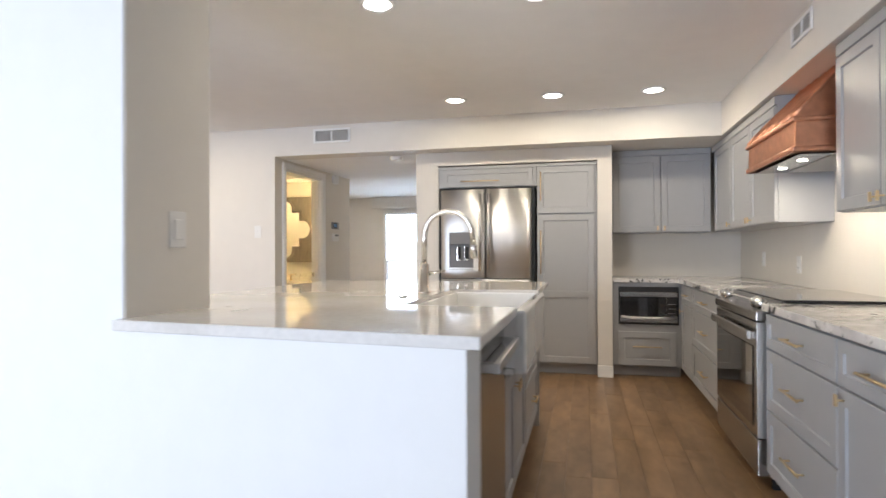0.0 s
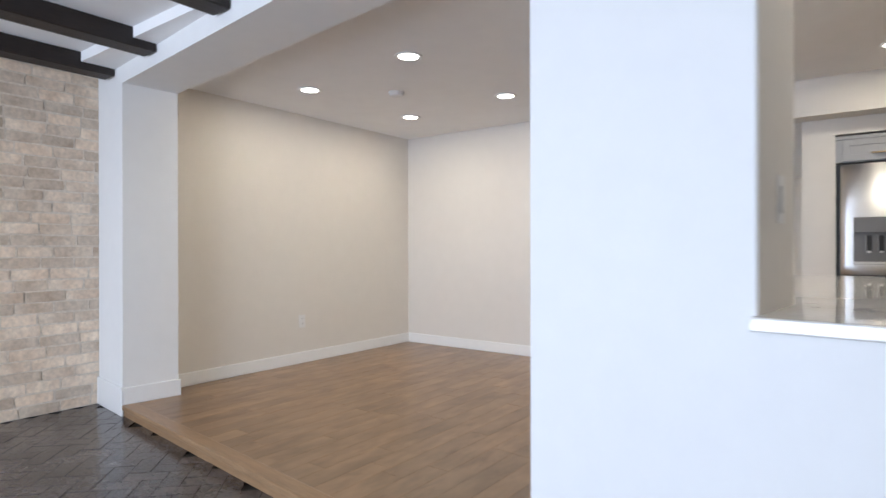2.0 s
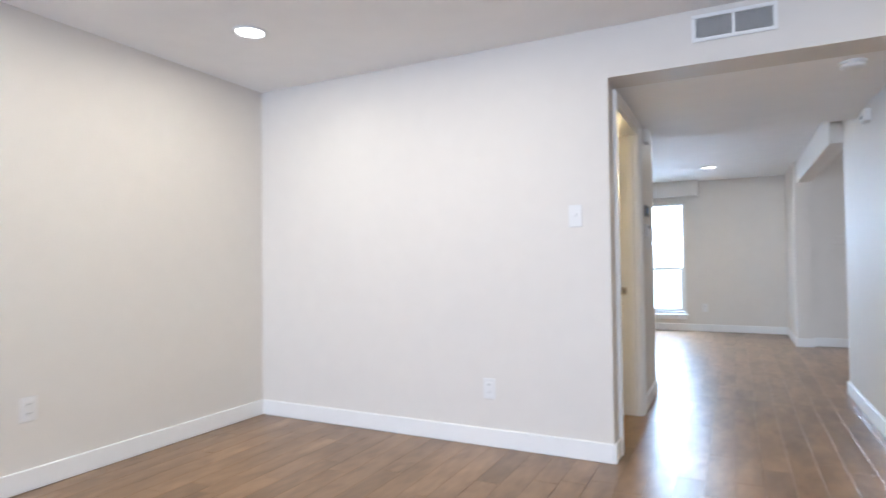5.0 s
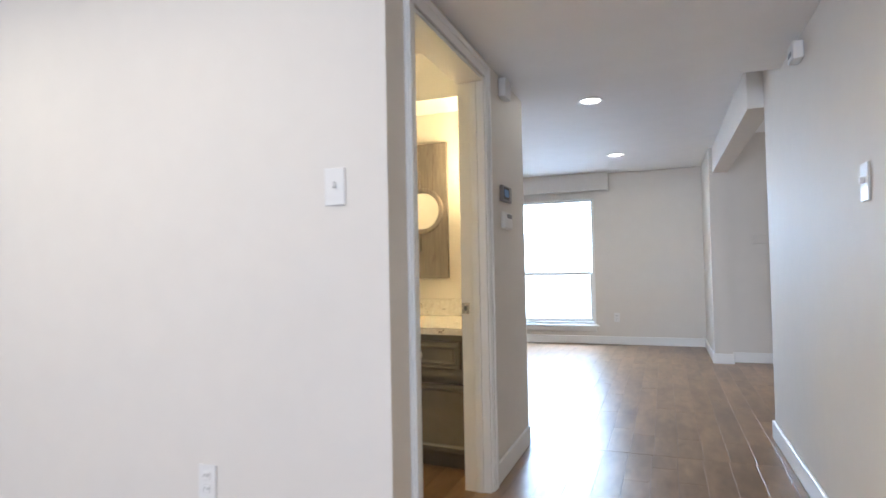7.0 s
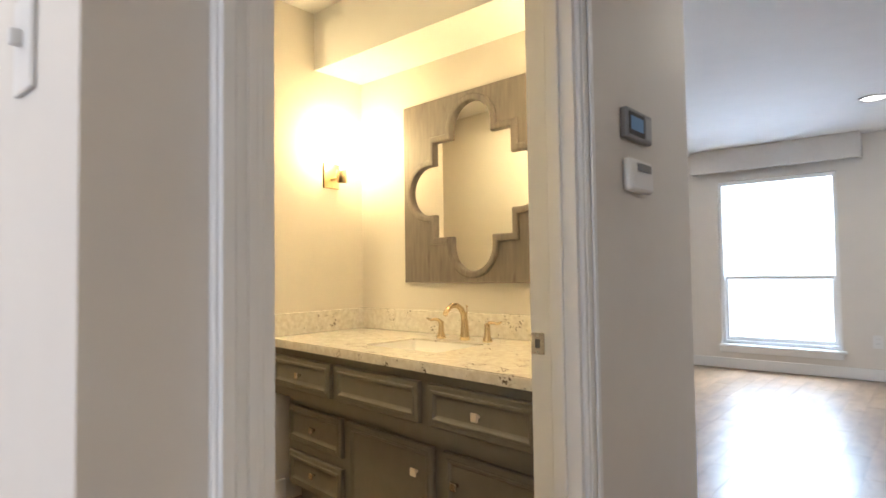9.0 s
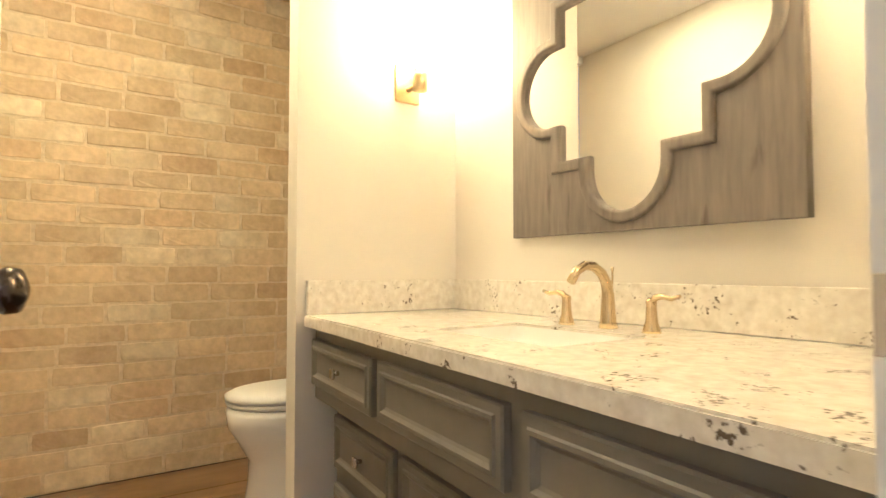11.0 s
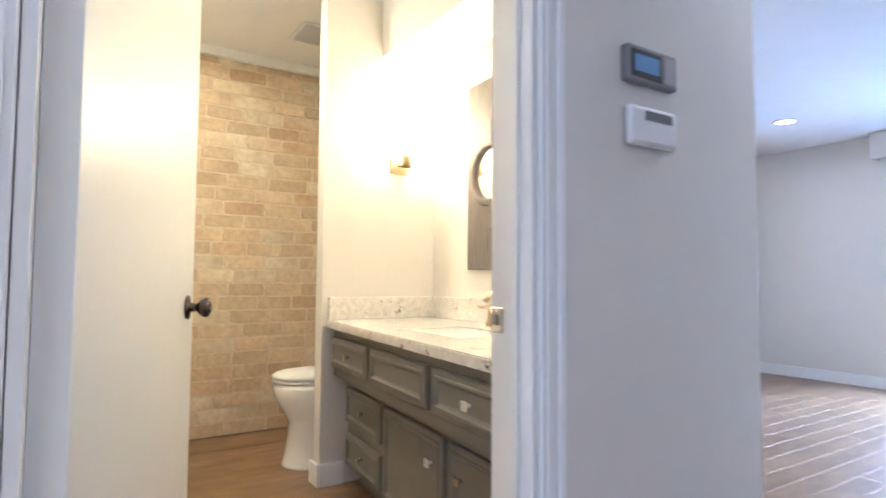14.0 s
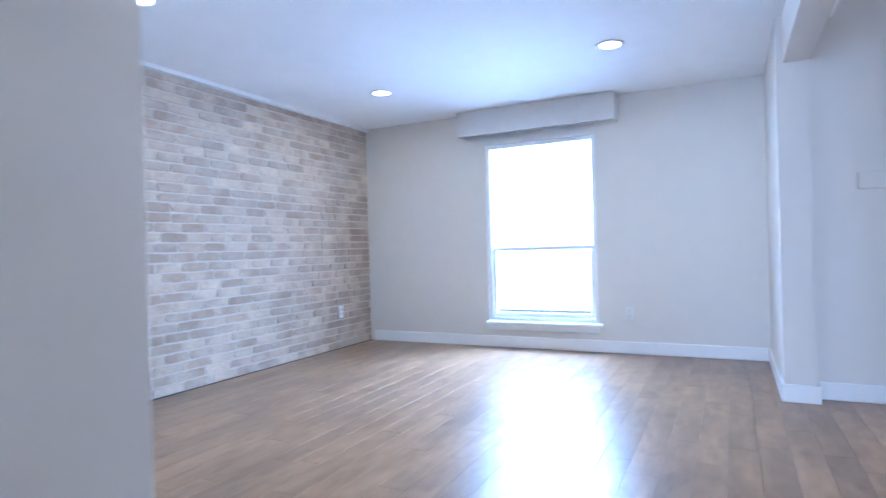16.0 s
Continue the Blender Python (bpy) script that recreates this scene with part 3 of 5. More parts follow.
def vent(name, label, m, w, h, halves, gap=0.0125):
    ob = thing(name, label, "air vent", m)
    # black sheet stands in for the shaded duct behind the slats
    part("duct_shade", box(-w / 2 + 0.01, w / 2 - 0.01, -0.003, -0.0005, -h / 2 + 0.01, h / 2 - 0.01), BLACK, ob)
    fb_ = bmesh.new()
    bx(fb_, -w / 2, w / 2, -0.012, -0.0035, h / 2 - 0.018, h / 2, 0.002)
    bx(fb_, -w / 2, w / 2, -0.012, -0.0035, -h / 2, -h / 2 + 0.018, 0.002)
    for x in ([-w / 2, w / 2 - 0.018] + ([-0.009] if halves == 2 else [])):
        bx(fb_, x, x + 0.018, -0.0115, -0.0035, -h / 2 + 0.018, h / 2 - 0.018)
    part("frame", fb_, TRIM, ob)
    n_ = int((w - 0.04) / gap)
    for i in range(n_):
        x = -w / 2 + 0.024 + i * (w - 0.048) / max(1, n_ - 1)
        if halves == 2 and abs(x) < 0.014:
            continue
        part("slat", box(x - 0.002, x + 0.002, -0.010, -0.0035, -h / 2 + 0.018, h / 2 - 0.018), TRIM, ob)
    return ob


vent("air_vent", "white twin-grille air vent over the hall opening", pose(-1.411, 4.752, 2.235), 0.376, 0.136, 2)
sv = thing("air_vent", "white louvred air vent in the kitchen soffit", "air vent", pose(2.02, 2.95, 2.255, 0, 0, -90))
# the duct's shade, again a black sheet
part("duct_shade", box(-0.135, 0.135, -0.003, -0.0005, -0.045, 0.045), BLACK, sv)
fb_ = bx(bmesh.new(), -0.145, 0.145, -0.012, -0.0035, 0.037, 0.055, 0.002)
bx(fb_, -0.145, 0.145, -0.012, -0.0035, -0.055, -0.037, 0.002)
for x0, x1 in ((-0.145, -0.12), (0.0, 0.012), (0.12, 0.145)):
    bx(fb_, x0, x1, -0.0115, -0.0035, -0.037, 0.037)
part("frame", fb_, TRIM, sv)
for x0, x1 in ((-0.119, -0.001), (0.013, 0.119)):
    for k in range(5):
        part("slat", box(x0, x1, -0.010, -0.0035, -0.034 + k * 0.0148, -0.0305 + k * 0.0148), TRIM, sv)
vent("air_vent", "white exhaust vent in the bathroom ceiling", pose(-4.25, 6.12, 2.33, 90, 0, 0), 0.28, 0.2, 1)


def detector(x, y, z, r, label):
    ob = thing("smoke_detector", label, "smoke detector", pose(x, y, z))
    part("base", turned(bmesh.new(), [(r, -0.0005), (r, -0.012), (r * 0.98, -0.014)], seg=24), PLASTIC, ob)
    part("cover", turned(bmesh.new(), [(r * 0.9, -0.0145), (r * 0.88, -0.028), (r * 0.55, -0.036), (0.004, -0.037)], seg=24), PLASTIC, ob)


detector(-0.88, 5.10, HALL_Z, 0.062, "round white smoke detector on the hall ceiling")
detector(-3.275, 3.15, CEIL_Z, 0.062, "small white disc detector on the dining ceiling")


# ---- cabinets ----
def shaker(name, w, h, material, parent, m, rail=0.055, label="", deep=0.008, thick=0.02):
    """A framed door or drawer front: local x across, z up, face to -y, lower left corner at the origin."""
    bm = bmesh.new()
    g = 0.0015
    r = min(rail, h * 0.28, w * 0.28)
    o = [(g, g), (w - g, g), (w - g, h - g), (g, h - g)]
    i = [(r, r), (w - r, r), (w - r, h - r), (r, h - r)]
    e = 0.003
    lev = [(o, 0.0), (o, -thick + 0.002), ([(a + (0.002 if a < w / 2 else -0.002), b + (0.002 if b < h / 2 else -0.002)) for a, b in o], -thick), (i, -thick),
           ([(a + (e if a < w / 2 else -e), b + (e if b < h / 2 else -e)) for a, b in i], -thick + deep)]
    rings = [[bm.verts.new((a, y, b)) for a, b in pts] for pts, y in lev]
    for q, k in zip(rings, rings[1:]):
        for j in range(4):
            bm.faces.new((q[j], q[(j + 1) % 4], k[(j + 1) % 4], k[j]))
    bm.faces.new(rings[0][::-1])
    bm.faces.new(rings[-1])
    return part(name, bm, material, parent, label, m)


def bar_pull(parent, x, z, length, upright=False, y=-0.02, material=None, label="slim brass bar handle"):
    bm = bmesh.new()
    a = length / 2
    d = (lambda s: (x, y - 0.028, z + s)) if upright else (lambda s: (x + s, y - 0.028, z))
    tube(bm, [d(-a), d(a)], 0.0055, 10)
    for s in (-a * 0.78, a * 0.78):
        p = d(s)
        tube(bm, [(p[0], y - 0.0005, p[2]), (p[0], y - 0.028, p[2])], 0.0045, 8)
    part("handle", bm, material or BRASS, parent, label)


def tab_pull(parent, x, z, y=-0.02):
    bm = bx(bmesh.new(), x - 0.007, x + 0.007, y - 0.03, y - 0.02, z - 0.02, z + 0.02, 0.002)
    tube(bm, [(x, y - 0.0005, z), (x, y - 0.021, z)], 0.004, 8)
    part("knob", bm, BRASS, parent, "small brass T knob")


def cabinet(name, label, m, w, d, z0, z1, fronts, material=CAB, toe=0.0, category="cabinet", top_fill=0.0, group=""):
    """fronts: (x, z, w, h, pull) in the cabinet's face; pull: None, ('bar', dx, dz, len, upright) or ('tab', dx, dz)."""
    ob = thing(name, label, category, m, group)
    part("body", box(0.001, w - 0.001, 0, d, z0 + toe, z1, 0.001), material, ob)
    if toe:
        part("toe_kick", box(0.001, w - 0.001, 0.07, d, z0 + 0.001, z0 + toe - 0.001), material, ob)
    for x, z, fw, fh, pull in fronts:
        f = shaker("drawer_front" if fh < fw * 0.75 and fh < 0.33 else "door", fw, fh, material, ob, pose(x, -0.001, z))
        if pull and pull[0] == "bar":
            bar_pull(f, pull[1], pull[2], pull[3], pull[4])
        elif pull:
            tab_pull(f, pull[1], pull[2])
    if top_fill:
        part("top_filler", box(0.001, w - 0.001, -0.018, 0, z1 - top_fill, z1 - 0.004, 0.001), material, ob)
    return ob


CT = 0.875
def three_drawers(w, bar=0.2):
    return [(0.004, 0.675, w - 0.008, 0.155, ("bar", w / 2 - 0.004, 0.078, bar, False)),
            (0.004, 0.395, w - 0.008, 0.275, ("bar", w / 2 - 0.004, 0.15, bar, False)),
            (0.004, 0.105, w - 0.008, 0.285, ("bar", w / 2 - 0.004, 0.155, bar, False))]


RIGHT = lambda y, x=1.76: pose(x, y, 0, 0, 0, -90)   # local x runs towards -y, face to -x
cabinet("base_cabinet", "light grey base cabinet with drawer over door", RIGHT(4.98), 0.52, 0.6, 0, CT - 0.035,
        [(0.03, 0.675, 0.486, 0.155, ("bar", 0.25, 0.078, 0.16, False)), (0.03, 0.105, 0.486, 0.565, ("tab", 0.06, 0.5))], toe=0.1, group="kitchen base cabinets")
cabinet("base_cabinet", "light grey base cabinet with three drawers", RIGHT(4.46), 0.98, 0.6, 0, CT - 0.035, three_drawers(0.98, 0.22), toe=0.1, group="kitchen base cabinets")
cabinet("base_cabinet", "light grey base cabinet with three drawers", RIGHT(2.585), 0.765, 0.6, 0, CT - 0.035, three_drawers(0.765), toe=0.1, group="kitchen base cabinets")
cabinet("base_cabinet", "light grey base cabinet with drawer over doors", RIGHT(1.82), 0.80, 0.6, 0, CT - 0.035,
        [(0.004, 0.675, 0.792, 0.155, ("bar", 0.3, 0.078, 0.2, False)), (0.004, 0.105, 0.394, 0.565, ("tab", 0.05, 0.53)), (0.402, 0.105, 0.394, 0.565, ("tab", 0.34, 0.53))], toe=0.1, group="kitchen base cabinets")
cabinet("microwave_cabinet", "light grey cabinet with microwave niche above drawer", pose(1.175, 5.05, 0), 0.58, 0.575, 0, CT - 0.035,
        [(0.045, 0.105, 0.49, 0.30, ("bar", 0.245, 0.17, 0.24, False))], toe=0.1)
mw = thing("microwave", "stainless built-in microwave with black window", "microwave", pose(1.225, 5.05, 0.468))
part("case", box(0, 0.505, -0.012, -0.0005, 0, 0.335, 0.003), BLACK, mw)
part("top_trim", box(0.012, 0.493, -0.026, -0.0125, 0.245, 0.288, 0.004), DARK_STEEL, mw)
part("window", box(0.016, 0.40, -0.02, -0.0125, 0.078, 0.242, 0.002), BLACK_GLASS, mw)
for x0, x1 in ((0.012, 0.0158), (0.4005, 0.403)):
    part("door_stile", box(x0, x1, -0.022, -0.0125, 0.078, 0.242), DARK_STEEL, mw)
part("control_panel", box(0.4035, 0.493, -0.02, -0.0125, 0.078, 0.242, 0.002), BLACK_GLASS, mw)
for k in range(3):
    part("button_row", box(0.415, 0.48, -0.0212, -0.0203, 0.10 + k * 0.04, 0.106 + k * 0.04), GREY_PLASTIC, mw)
part("handle", tube(bmesh.new(), [(0.02, -0.03, 0.072), (0.12, -0.036, 0.060), (0.25, -0.038, 0.056), (0.38, -0.036, 0.060), (0.485, -0.03, 0.072)], 0.010), STEEL, mw)
part("bottom_trim", box(0.012, 0.493, -0.022, -0.0125, 0.018, 0.074, 0.003), DARK_STEEL, mw)

UP0, UP1 = 1.29, 2.057
def upper(label, m, w, d, doors):
    fr_ = []
    for x, fw, side in doors:
        fr_.append((x, UP0 + 0.004, fw, 0.70, ("tab", 0.028 if side < 0 else fw - 0.028, 0.035)))
    cabinet("wall_cabinet", label, m, w, d, UP0, UP1, fr_, top_fill=0.055, group="kitchen wall cabinets")


upper("light grey wall cabinet with two shaker doors", pose(1.185, 5.30, 0), 0.86, 0.328, [(0.004, 0.424, 1), (0.432, 0.424, -1)])
upper("light grey corner wall cabinet with one door", pose(2.07, 5.27, 0, 0, 0, -90), 0.68, 0.298, [(0.10, 0.575, 1)])
upper("light grey wall cabinet beside the copper hood", pose(2.07, 4.59, 0, 0, 0, -90), 1.075, 0.298, [(0.004, 0.53, 1), (0.54, 0.53, -1)])
upper("light grey wall cabinet with two shaker doors", pose(2.07, 2.645, 0, 0, 0, -90), 0.82, 0.298, [(0.004, 0.404, 1), (0.412, 0.404, -1)])
upper("light grey wall cabinet with two shaker doors", pose(2.07, 1.82, 0, 0, 0, -90), 0.80, 0.298, [(0.004, 0.394, 1), (0.402, 0.394, -1)])

# refrigerator niche
fr_cab = cabinet("overfridge_cabinet", "light grey cabinet over the refrigerator", pose(-0.438, 5.0, 0), 0.945, 0.6, 1.722, 1.925, [(0.06, 1.728, 0.85, 0.165, ("bar", 0.36, 0.05, 0.36, False))], top_fill=0.03)
pan = thing("pantry_cabinet", "tall light grey pantry cabinet with two doors", "cabinet", pose(0.508, 5.0, 0))
part("body", box(0.001, 0.535, 0, 0.62, 0.1, 1.925, 0.001), CAB, pan)
part("toe_kick", box(0.001, 0.535, 0.07, 0.62, 0.001, 0.099), CAB, pan)
d1 = shaker("upper_door", 0.505, 0.43, CAB, pan, pose(0.006, -0.001, 1.462))
bar_pull(d1, 0.03, 0.25, 0.26, True)
d2 = shaker("lower_door", 0.505, 1.345, CAB, pan, pose(0.006, -0.001, 0.11))
bar_pull(d2, 0.03, 1.0, 0.4, True)
part("mid_rail", box(0.06, 0.457, -0.021, -0.012, 0.70, 0.76, 0.001), CAB, pan)
part("top_filler", box(0.001, 0.535, -0.018, 0, 1.897, 1.923, 0.001), CAB, pan)

fridge = thing("refrigerator", "stainless french-door refrigerator with water dispenser", "refrigerator", pose(-0.402, 4.985, 0))
# black border past the doors stands in for the niche's shaded gap
part("body", box(-0.02, 0.893, 0.02, 0.62, 0.02, 1.713, 0.003), BLACK, fridge)


def bowed(x0, x1, z0, z1, bow, hole=None):
    """A door skin that bows outwards across its width, with rounded edges and, where given, a rectangular recess."""
    bm = bmesh.new()
    n_ = 18
    xs = [x0 + (x1 - x0) * i / n_ for i in range(n_ + 1)]
    if hole:
        xs = sorted(xs + [hole[0], hole[1]])
    zs = [z0, z1] if not hole else [z0, hole[2], hole[3], z1]
    yy = lambda x: -0.035 - bow * (1 - (2 * (x - x0) / (x1 - x0) - 1) ** 2) + (0.008 if x in (x0, x1) else 0)
    grid = {(i, k): bm.verts.new((x, yy(x), z)) for i, x in enumerate(xs) for k, z in enumerate(zs)}
    for i in range(len(xs) - 1):
        for k in range(len(zs) - 1):
            if hole and k == 1 and xs[i] >= hole[0] - 1e-6 and xs[i + 1] <= hole[1] + 1e-6:
                continue
            f = bm.faces.new((grid[i, k], grid[i + 1, k], grid[i + 1, k + 1], grid[i, k + 1]))
            f.smooth = True
    back = [bm.verts.new((x, 0.018, z)) for x, z in ((x0, z0), (x1, z0), (x1, z1), (x0, z1))]
    last, top = len(xs) - 1, len(zs) - 1
    bm.faces.new([grid[i, 0] for i in range(last, -1, -1)] + [back[0], back[1]])
    bm.faces.new([grid[i, top] for i in range(last + 1)] + [back[2], back[3]])
    bm.faces.new([grid[0, k] for k in range(top + 1)] + [back[3], back[0]])
    bm.faces.new([grid[last, k] for k in range(top, -1, -1)] + [back[1], back[2]])
    return bm


H = (0.095, 0.325, 0.95, 1.30)
dl = part("left_door", bowed(0.012, 0.434, 0.87, 1.70, 0.010, H), FRIDGE_STEEL, fridge)
disp = part("dispenser", box(H[0], H[1], -0.02, 0.01, H[2], H[3]), GREY_PLASTIC, dl, "recessed grey water dispenser")
part("dispenser_panel", box(H[0] + 0.004, H[1] - 0.004, -0.048, -0.021, 1.185, 1.296, 0.004), GREY_PLASTIC, dl, "dark grey display panel")
for x in (0.172, 0.245):
    pd = part("paddle", box(x, x + 0.034, -0.034, -0.021, 1.035, 1.165, 0.004), BLACK, dl, "dark paddle")
    part("paddle_tip", box(x + 0.006, x + 0.028, -0.040, -0.0345, 1.036, 1.05, 0.002), PLASTIC, pd, "pale paddle tip")
    part("paddle_edge", box(x - 0.004, x - 0.0005, -0.036, -0.021, 1.035, 1.165), CHROME, pd)
part("drip_tray", box(H[0] + 0.004, H[1] - 0.004, -0.05, -0.021, H[2] + 0.002, H[2] + 0.02, 0.002), FRIDGE_STEEL, dl)
dr = part("right_door", bowed(0.440, 0.862, 0.87, 1.70, 0.010), FRIDGE_STEEL, fridge)
for d_, x in ((dl, 0.395), (dr, 0.478)):
    bm = tube(bmesh.new(), [(x, -0.095, 0.94), (x, -0.10, 1.3), (x, -0.095, 1.66)], 0.013, 12)
    for z in (0.96, 1.64):
        tube(bm, [(x, -0.04, z), (x, -0.095, z)], 0.010, 8)
    part("handle", bm, STEEL, d_)
for z0, z1 in ((0.46, 0.862), (0.06, 0.452)):
    dw_ = part("freezer_drawer", bowed(0.012, 0.862, z0, z1, 0.018), FRIDGE_STEEL, fridge)
    bm = tube(bmesh.new(), [(0.08, -0.10, z1 - 0.06), (0.794, -0.10, z1 - 0.06)], 0.012, 12)
    for x in (0.1, 0.774):
        tube(bm, [(x, -0.04, z1 - 0.06), (x, -0.10, z1 - 0.06)], 0.009, 8)
    part("handle", bm, STEEL, dw_)


# ---- worktops ----
def prism(bm, pts, z0, z1, bev=0.0):
    lo = [bm.verts.new((x, y, z0)) for x, y in pts]
    hi = [bm.verts.new((x, y, z1)) for x, y in pts]
    n_ = len(pts)
    fs = [bm.faces.new(lo[::-1]), bm.faces.new(hi)] + [bm.faces.new((lo[i], lo[(i + 1) % n_], hi[(i + 1) % n_], hi[i])) for i in range(n_)]
    if bev:
        bmesh.ops.bevel(bm, geom=list({e for f in fs for e in f.edges}), offset=bev, segments=2, affect="EDGES", profile=0.5)
    return bm


solo("worktop", prism(bmesh.new(), [(1.172, 5.02), (1.725, 5.02), (1.725, 3.485), (2.368, 3.485), (2.368, 5.628), (1.172, 5.628)], CT - 0.034, CT, 0.004), KGRANITE, "grey-white granite worktop turning the kitchen corner", "worktop")
solo("worktop", prism(bmesh.new(), [(1.725, 1.0), (1.725, 2.6), (2.368, 2.6), (2.368, 1.0)], CT - 0.034, CT, 0.004), KGRANITE, "grey-white granite worktop beside the range", "worktop")

# range
rng = thing("range", "stainless slide-in range with black glass oven door", "range", pose(1.74, 3.47, 0, 0, 0, -90))
part("body", box(0.004, 0.856, 0.03, 0.60, 0.06, 0.868, 0.003), STEEL, rng)
part("cooktop", box(0.0, 0.86, 0.085, 0.615, 0.8765, 0.89, 0.003), BLACK_GLASS, rng, "black glass cooktop")
cp = prism(bmesh.new(), [(0.08, 0.885), (-0.035, 0.835), (-0.035, 0.79), (0.08, 0.79)], 0.0, 0.86, 0.004)
bmesh.ops.transform(cp, matrix=Matrix(((0, 0, 1, 0), (1, 0, 0, 0), (0, 1, 0, 0), (0, 0, 0, 1))), verts=cp.verts)
panel = part("control_panel", cp, DARK_STEEL, rng, "dark steel sloping control panel")
for x in (0.07, 0.15, 0.70, 0.78):
    k = turned(bmesh.new(), [(0.026, 0.0), (0.028, 0.004), (0.025, 0.036), (0.004, 0.04)], pose(x, 0.012, 0.857, 23, 0, 0) @ pose(0, 0, 0), 16)
    part("knob", k, CHROME, panel, "silver control knob")
od = part("oven_door", box(0.012, 0.848, -0.03, 0.029, 0.245, 0.782, 0.005, 2), DARK_STEEL, rng)
part("oven_window", box(0.04, 0.79, -0.034, -0.0305, 0.285, 0.665, 0.002), BLACK_GLASS, od)
bm = bx(bmesh.new(), 0.03, 0.83, -0.066, -0.048, 0.70, 0.742, 0.006, 2)
for x in (0.035, 0.80):
    bx(bm, x, x + 0.025, -0.0485, -0.0305, 0.705, 0.737, 0.002)
part("handle", bm, DARK_STEEL, od, "broad flat steel handle")
for x in (0.0265, 0.8305):
    part("handle_cap", bx(bmesh.new(), x, x + 0.003, -0.064, -0.05, 0.703, 0.739, 0.001), PLASTIC, od, "pale end cap")
part("edge_trim", box(0.8485, 0.857, -0.028, 0.029, 0.245, 0.782, 0.001), STEEL, od, "bright steel edge")
part("storage_drawer", box(0.012, 0.848, -0.028, 0.029, 0.065, 0.236, 0.005, 2), DARK_STEEL, rng)
for x in (0.05, 0.81):
    for y in (0.06, 0.55):
        part("foot", box(x - 0.015, x + 0.015, y - 0.015, y + 0.015, 0.0, 0.059), BLACK, rng)

# copper hood
hood = thing("range_hood", "copper range hood with banded flare and lit underside", "range hood", pose(1.90, 3.49, 0, 0, 0, -90))
W = 0.79
bm = bx(bmesh.new(), 0, W, 0.0, 0.468, 1.585, 1.735, 0.004)
part("rim", bm, COPPER, hood, "copper band with moulding")
part("lower_moulding", bx(bmesh.new(), -0.012, W + 0.012, -0.014, 0.468, 1.585, 1.612, 0.008, 2), COPPER, hood)
part("upper_moulding", bx(bmesh.new(), -0.014, W + 0.014, -0.016, 0.468, 1.728, 1.752, 0.008, 2), COPPER, hood)
rings = []
bm = bmesh.new()
prof = [(0.0, 1.7525), (0.04, 1.80), (0.12, 1.885), (0.20, 1.965), (0.285, 2.056)]
for t_, z in prof:
    side = t_ * 0.16
    rings.append([bm.verts.new(v) for v in ((side, t_, z), (W - side, t_, z), (W - side, 0.468, z), (side, 0.468, z))])
skin(bm, rings)
for f in bm.faces:
    f.smooth = False
canopy = part("canopy", bm, COPPER, hood, "sloping copper canopy with standing ribs")
for i in range(7):
    u = i / 6
    part("rib", tube(bmesh.new(), [(t_ * 0.16 + 0.012 + (W - 2 * t_ * 0.16 - 0.024) * u, t_ - 0.002, z) for t_, z in prof], 0.015, 8), COPPER, canopy)
part("insert", box(0.04, W - 0.04, 0.03, 0.44, 1.578, 1.5845), DARK_STEEL, hood, "steel underside insert")
for i in range(14):
    y = 0.19 + i * 0.017
    part("baffle_slat", box(0.10, W - 0.10, y, y + 0.008, 1.571, 1.5775), STEEL, hood)
for x in (0.25, 0.55):
    part("hood_light", turned(bmesh.new(), [(0.022, 1.5745), (0.022, 1.577)], pose(x, 0.11, 0), 18), LAMP_ON, hood, "small lit spot")
    d = bpy.data.lights.new("hood_lamp", "AREA")
    d.shape, d.size, d.energy, d.color = "DISK", 0.05, 2.8, WARM
    ob = new("hood_lamp", d)
    ob.matrix_world = look(U * Vector((2.01, 3.49 - x, 1.568)), U * Vector((2.0, 3.49 - x, 0)))

# ---- peninsula ----
pen = thing("peninsula_cabinet", "grey peninsula cabinets with farmhouse sink base", "cabinet", pose(0.645, 1.245, 0, 0, 0, 90))
part("body", box(0.0, 2.14, 0.03, 1.30, 0.1, PT - 0.245, 0.001), CAB, pen)
part("dishwasher_bay", box(-0.115, -0.001, 0.03, 0.40, 0.001, PT - 0.033), CAB, pen)
part("toe_kick", box(0.0, 2.14, 0.08, 1.30, 0.001, 0.099), CAB, pen)
part("upper_body", box(0.0, 0.448, 0.03, 1.30, PT - 0.244, PT - 0.033), CAB, pen)
part("upper_body", box(0.449, 1.36, 0.40, 1.30, PT - 0.244, PT - 0.033), CAB, pen)
part("upper_body", box(1.361, 2.14, 0.03, 1.30, PT - 0.244, PT - 0.033), CAB, pen)
part("end_panel", box(2.141, 2.165, 0.0, 1.30, 0.001, PT - 0.033, 0.002), CAB, pen)
for x in (0.462, 0.909):
    f = shaker("door", 0.442, 0.50, CAB, pen, pose(x, 0.029, 0.105))
    tab_pull(f, 0.41 if x < 0.8 else 0.03, 0.44)
for z, h in ((0.72, 0.175), (0.42, 0.29), (0.105, 0.305)):
    f = shaker("drawer_front", 0.74, h, CAB, pen, pose(1.385, 0.029, z))
    bar_pull(f, 0.37, h * 0.55, 0.14)
dw = thing("dishwasher", "stainless dishwasher with a towel-bar handle", "dishwasher", pose(0.645, 1.122, 0, 0, 0, 90))
part("door", box(0.0, 0.572, -0.012, 0.029, 0.11, 0.80, 0.004, 2), DARK_STEEL, dw)
part("control_strip", box(0.0, 0.572, -0.008, 0.029, 0.802, 0.886, 0.003), DARK_STEEL, dw)
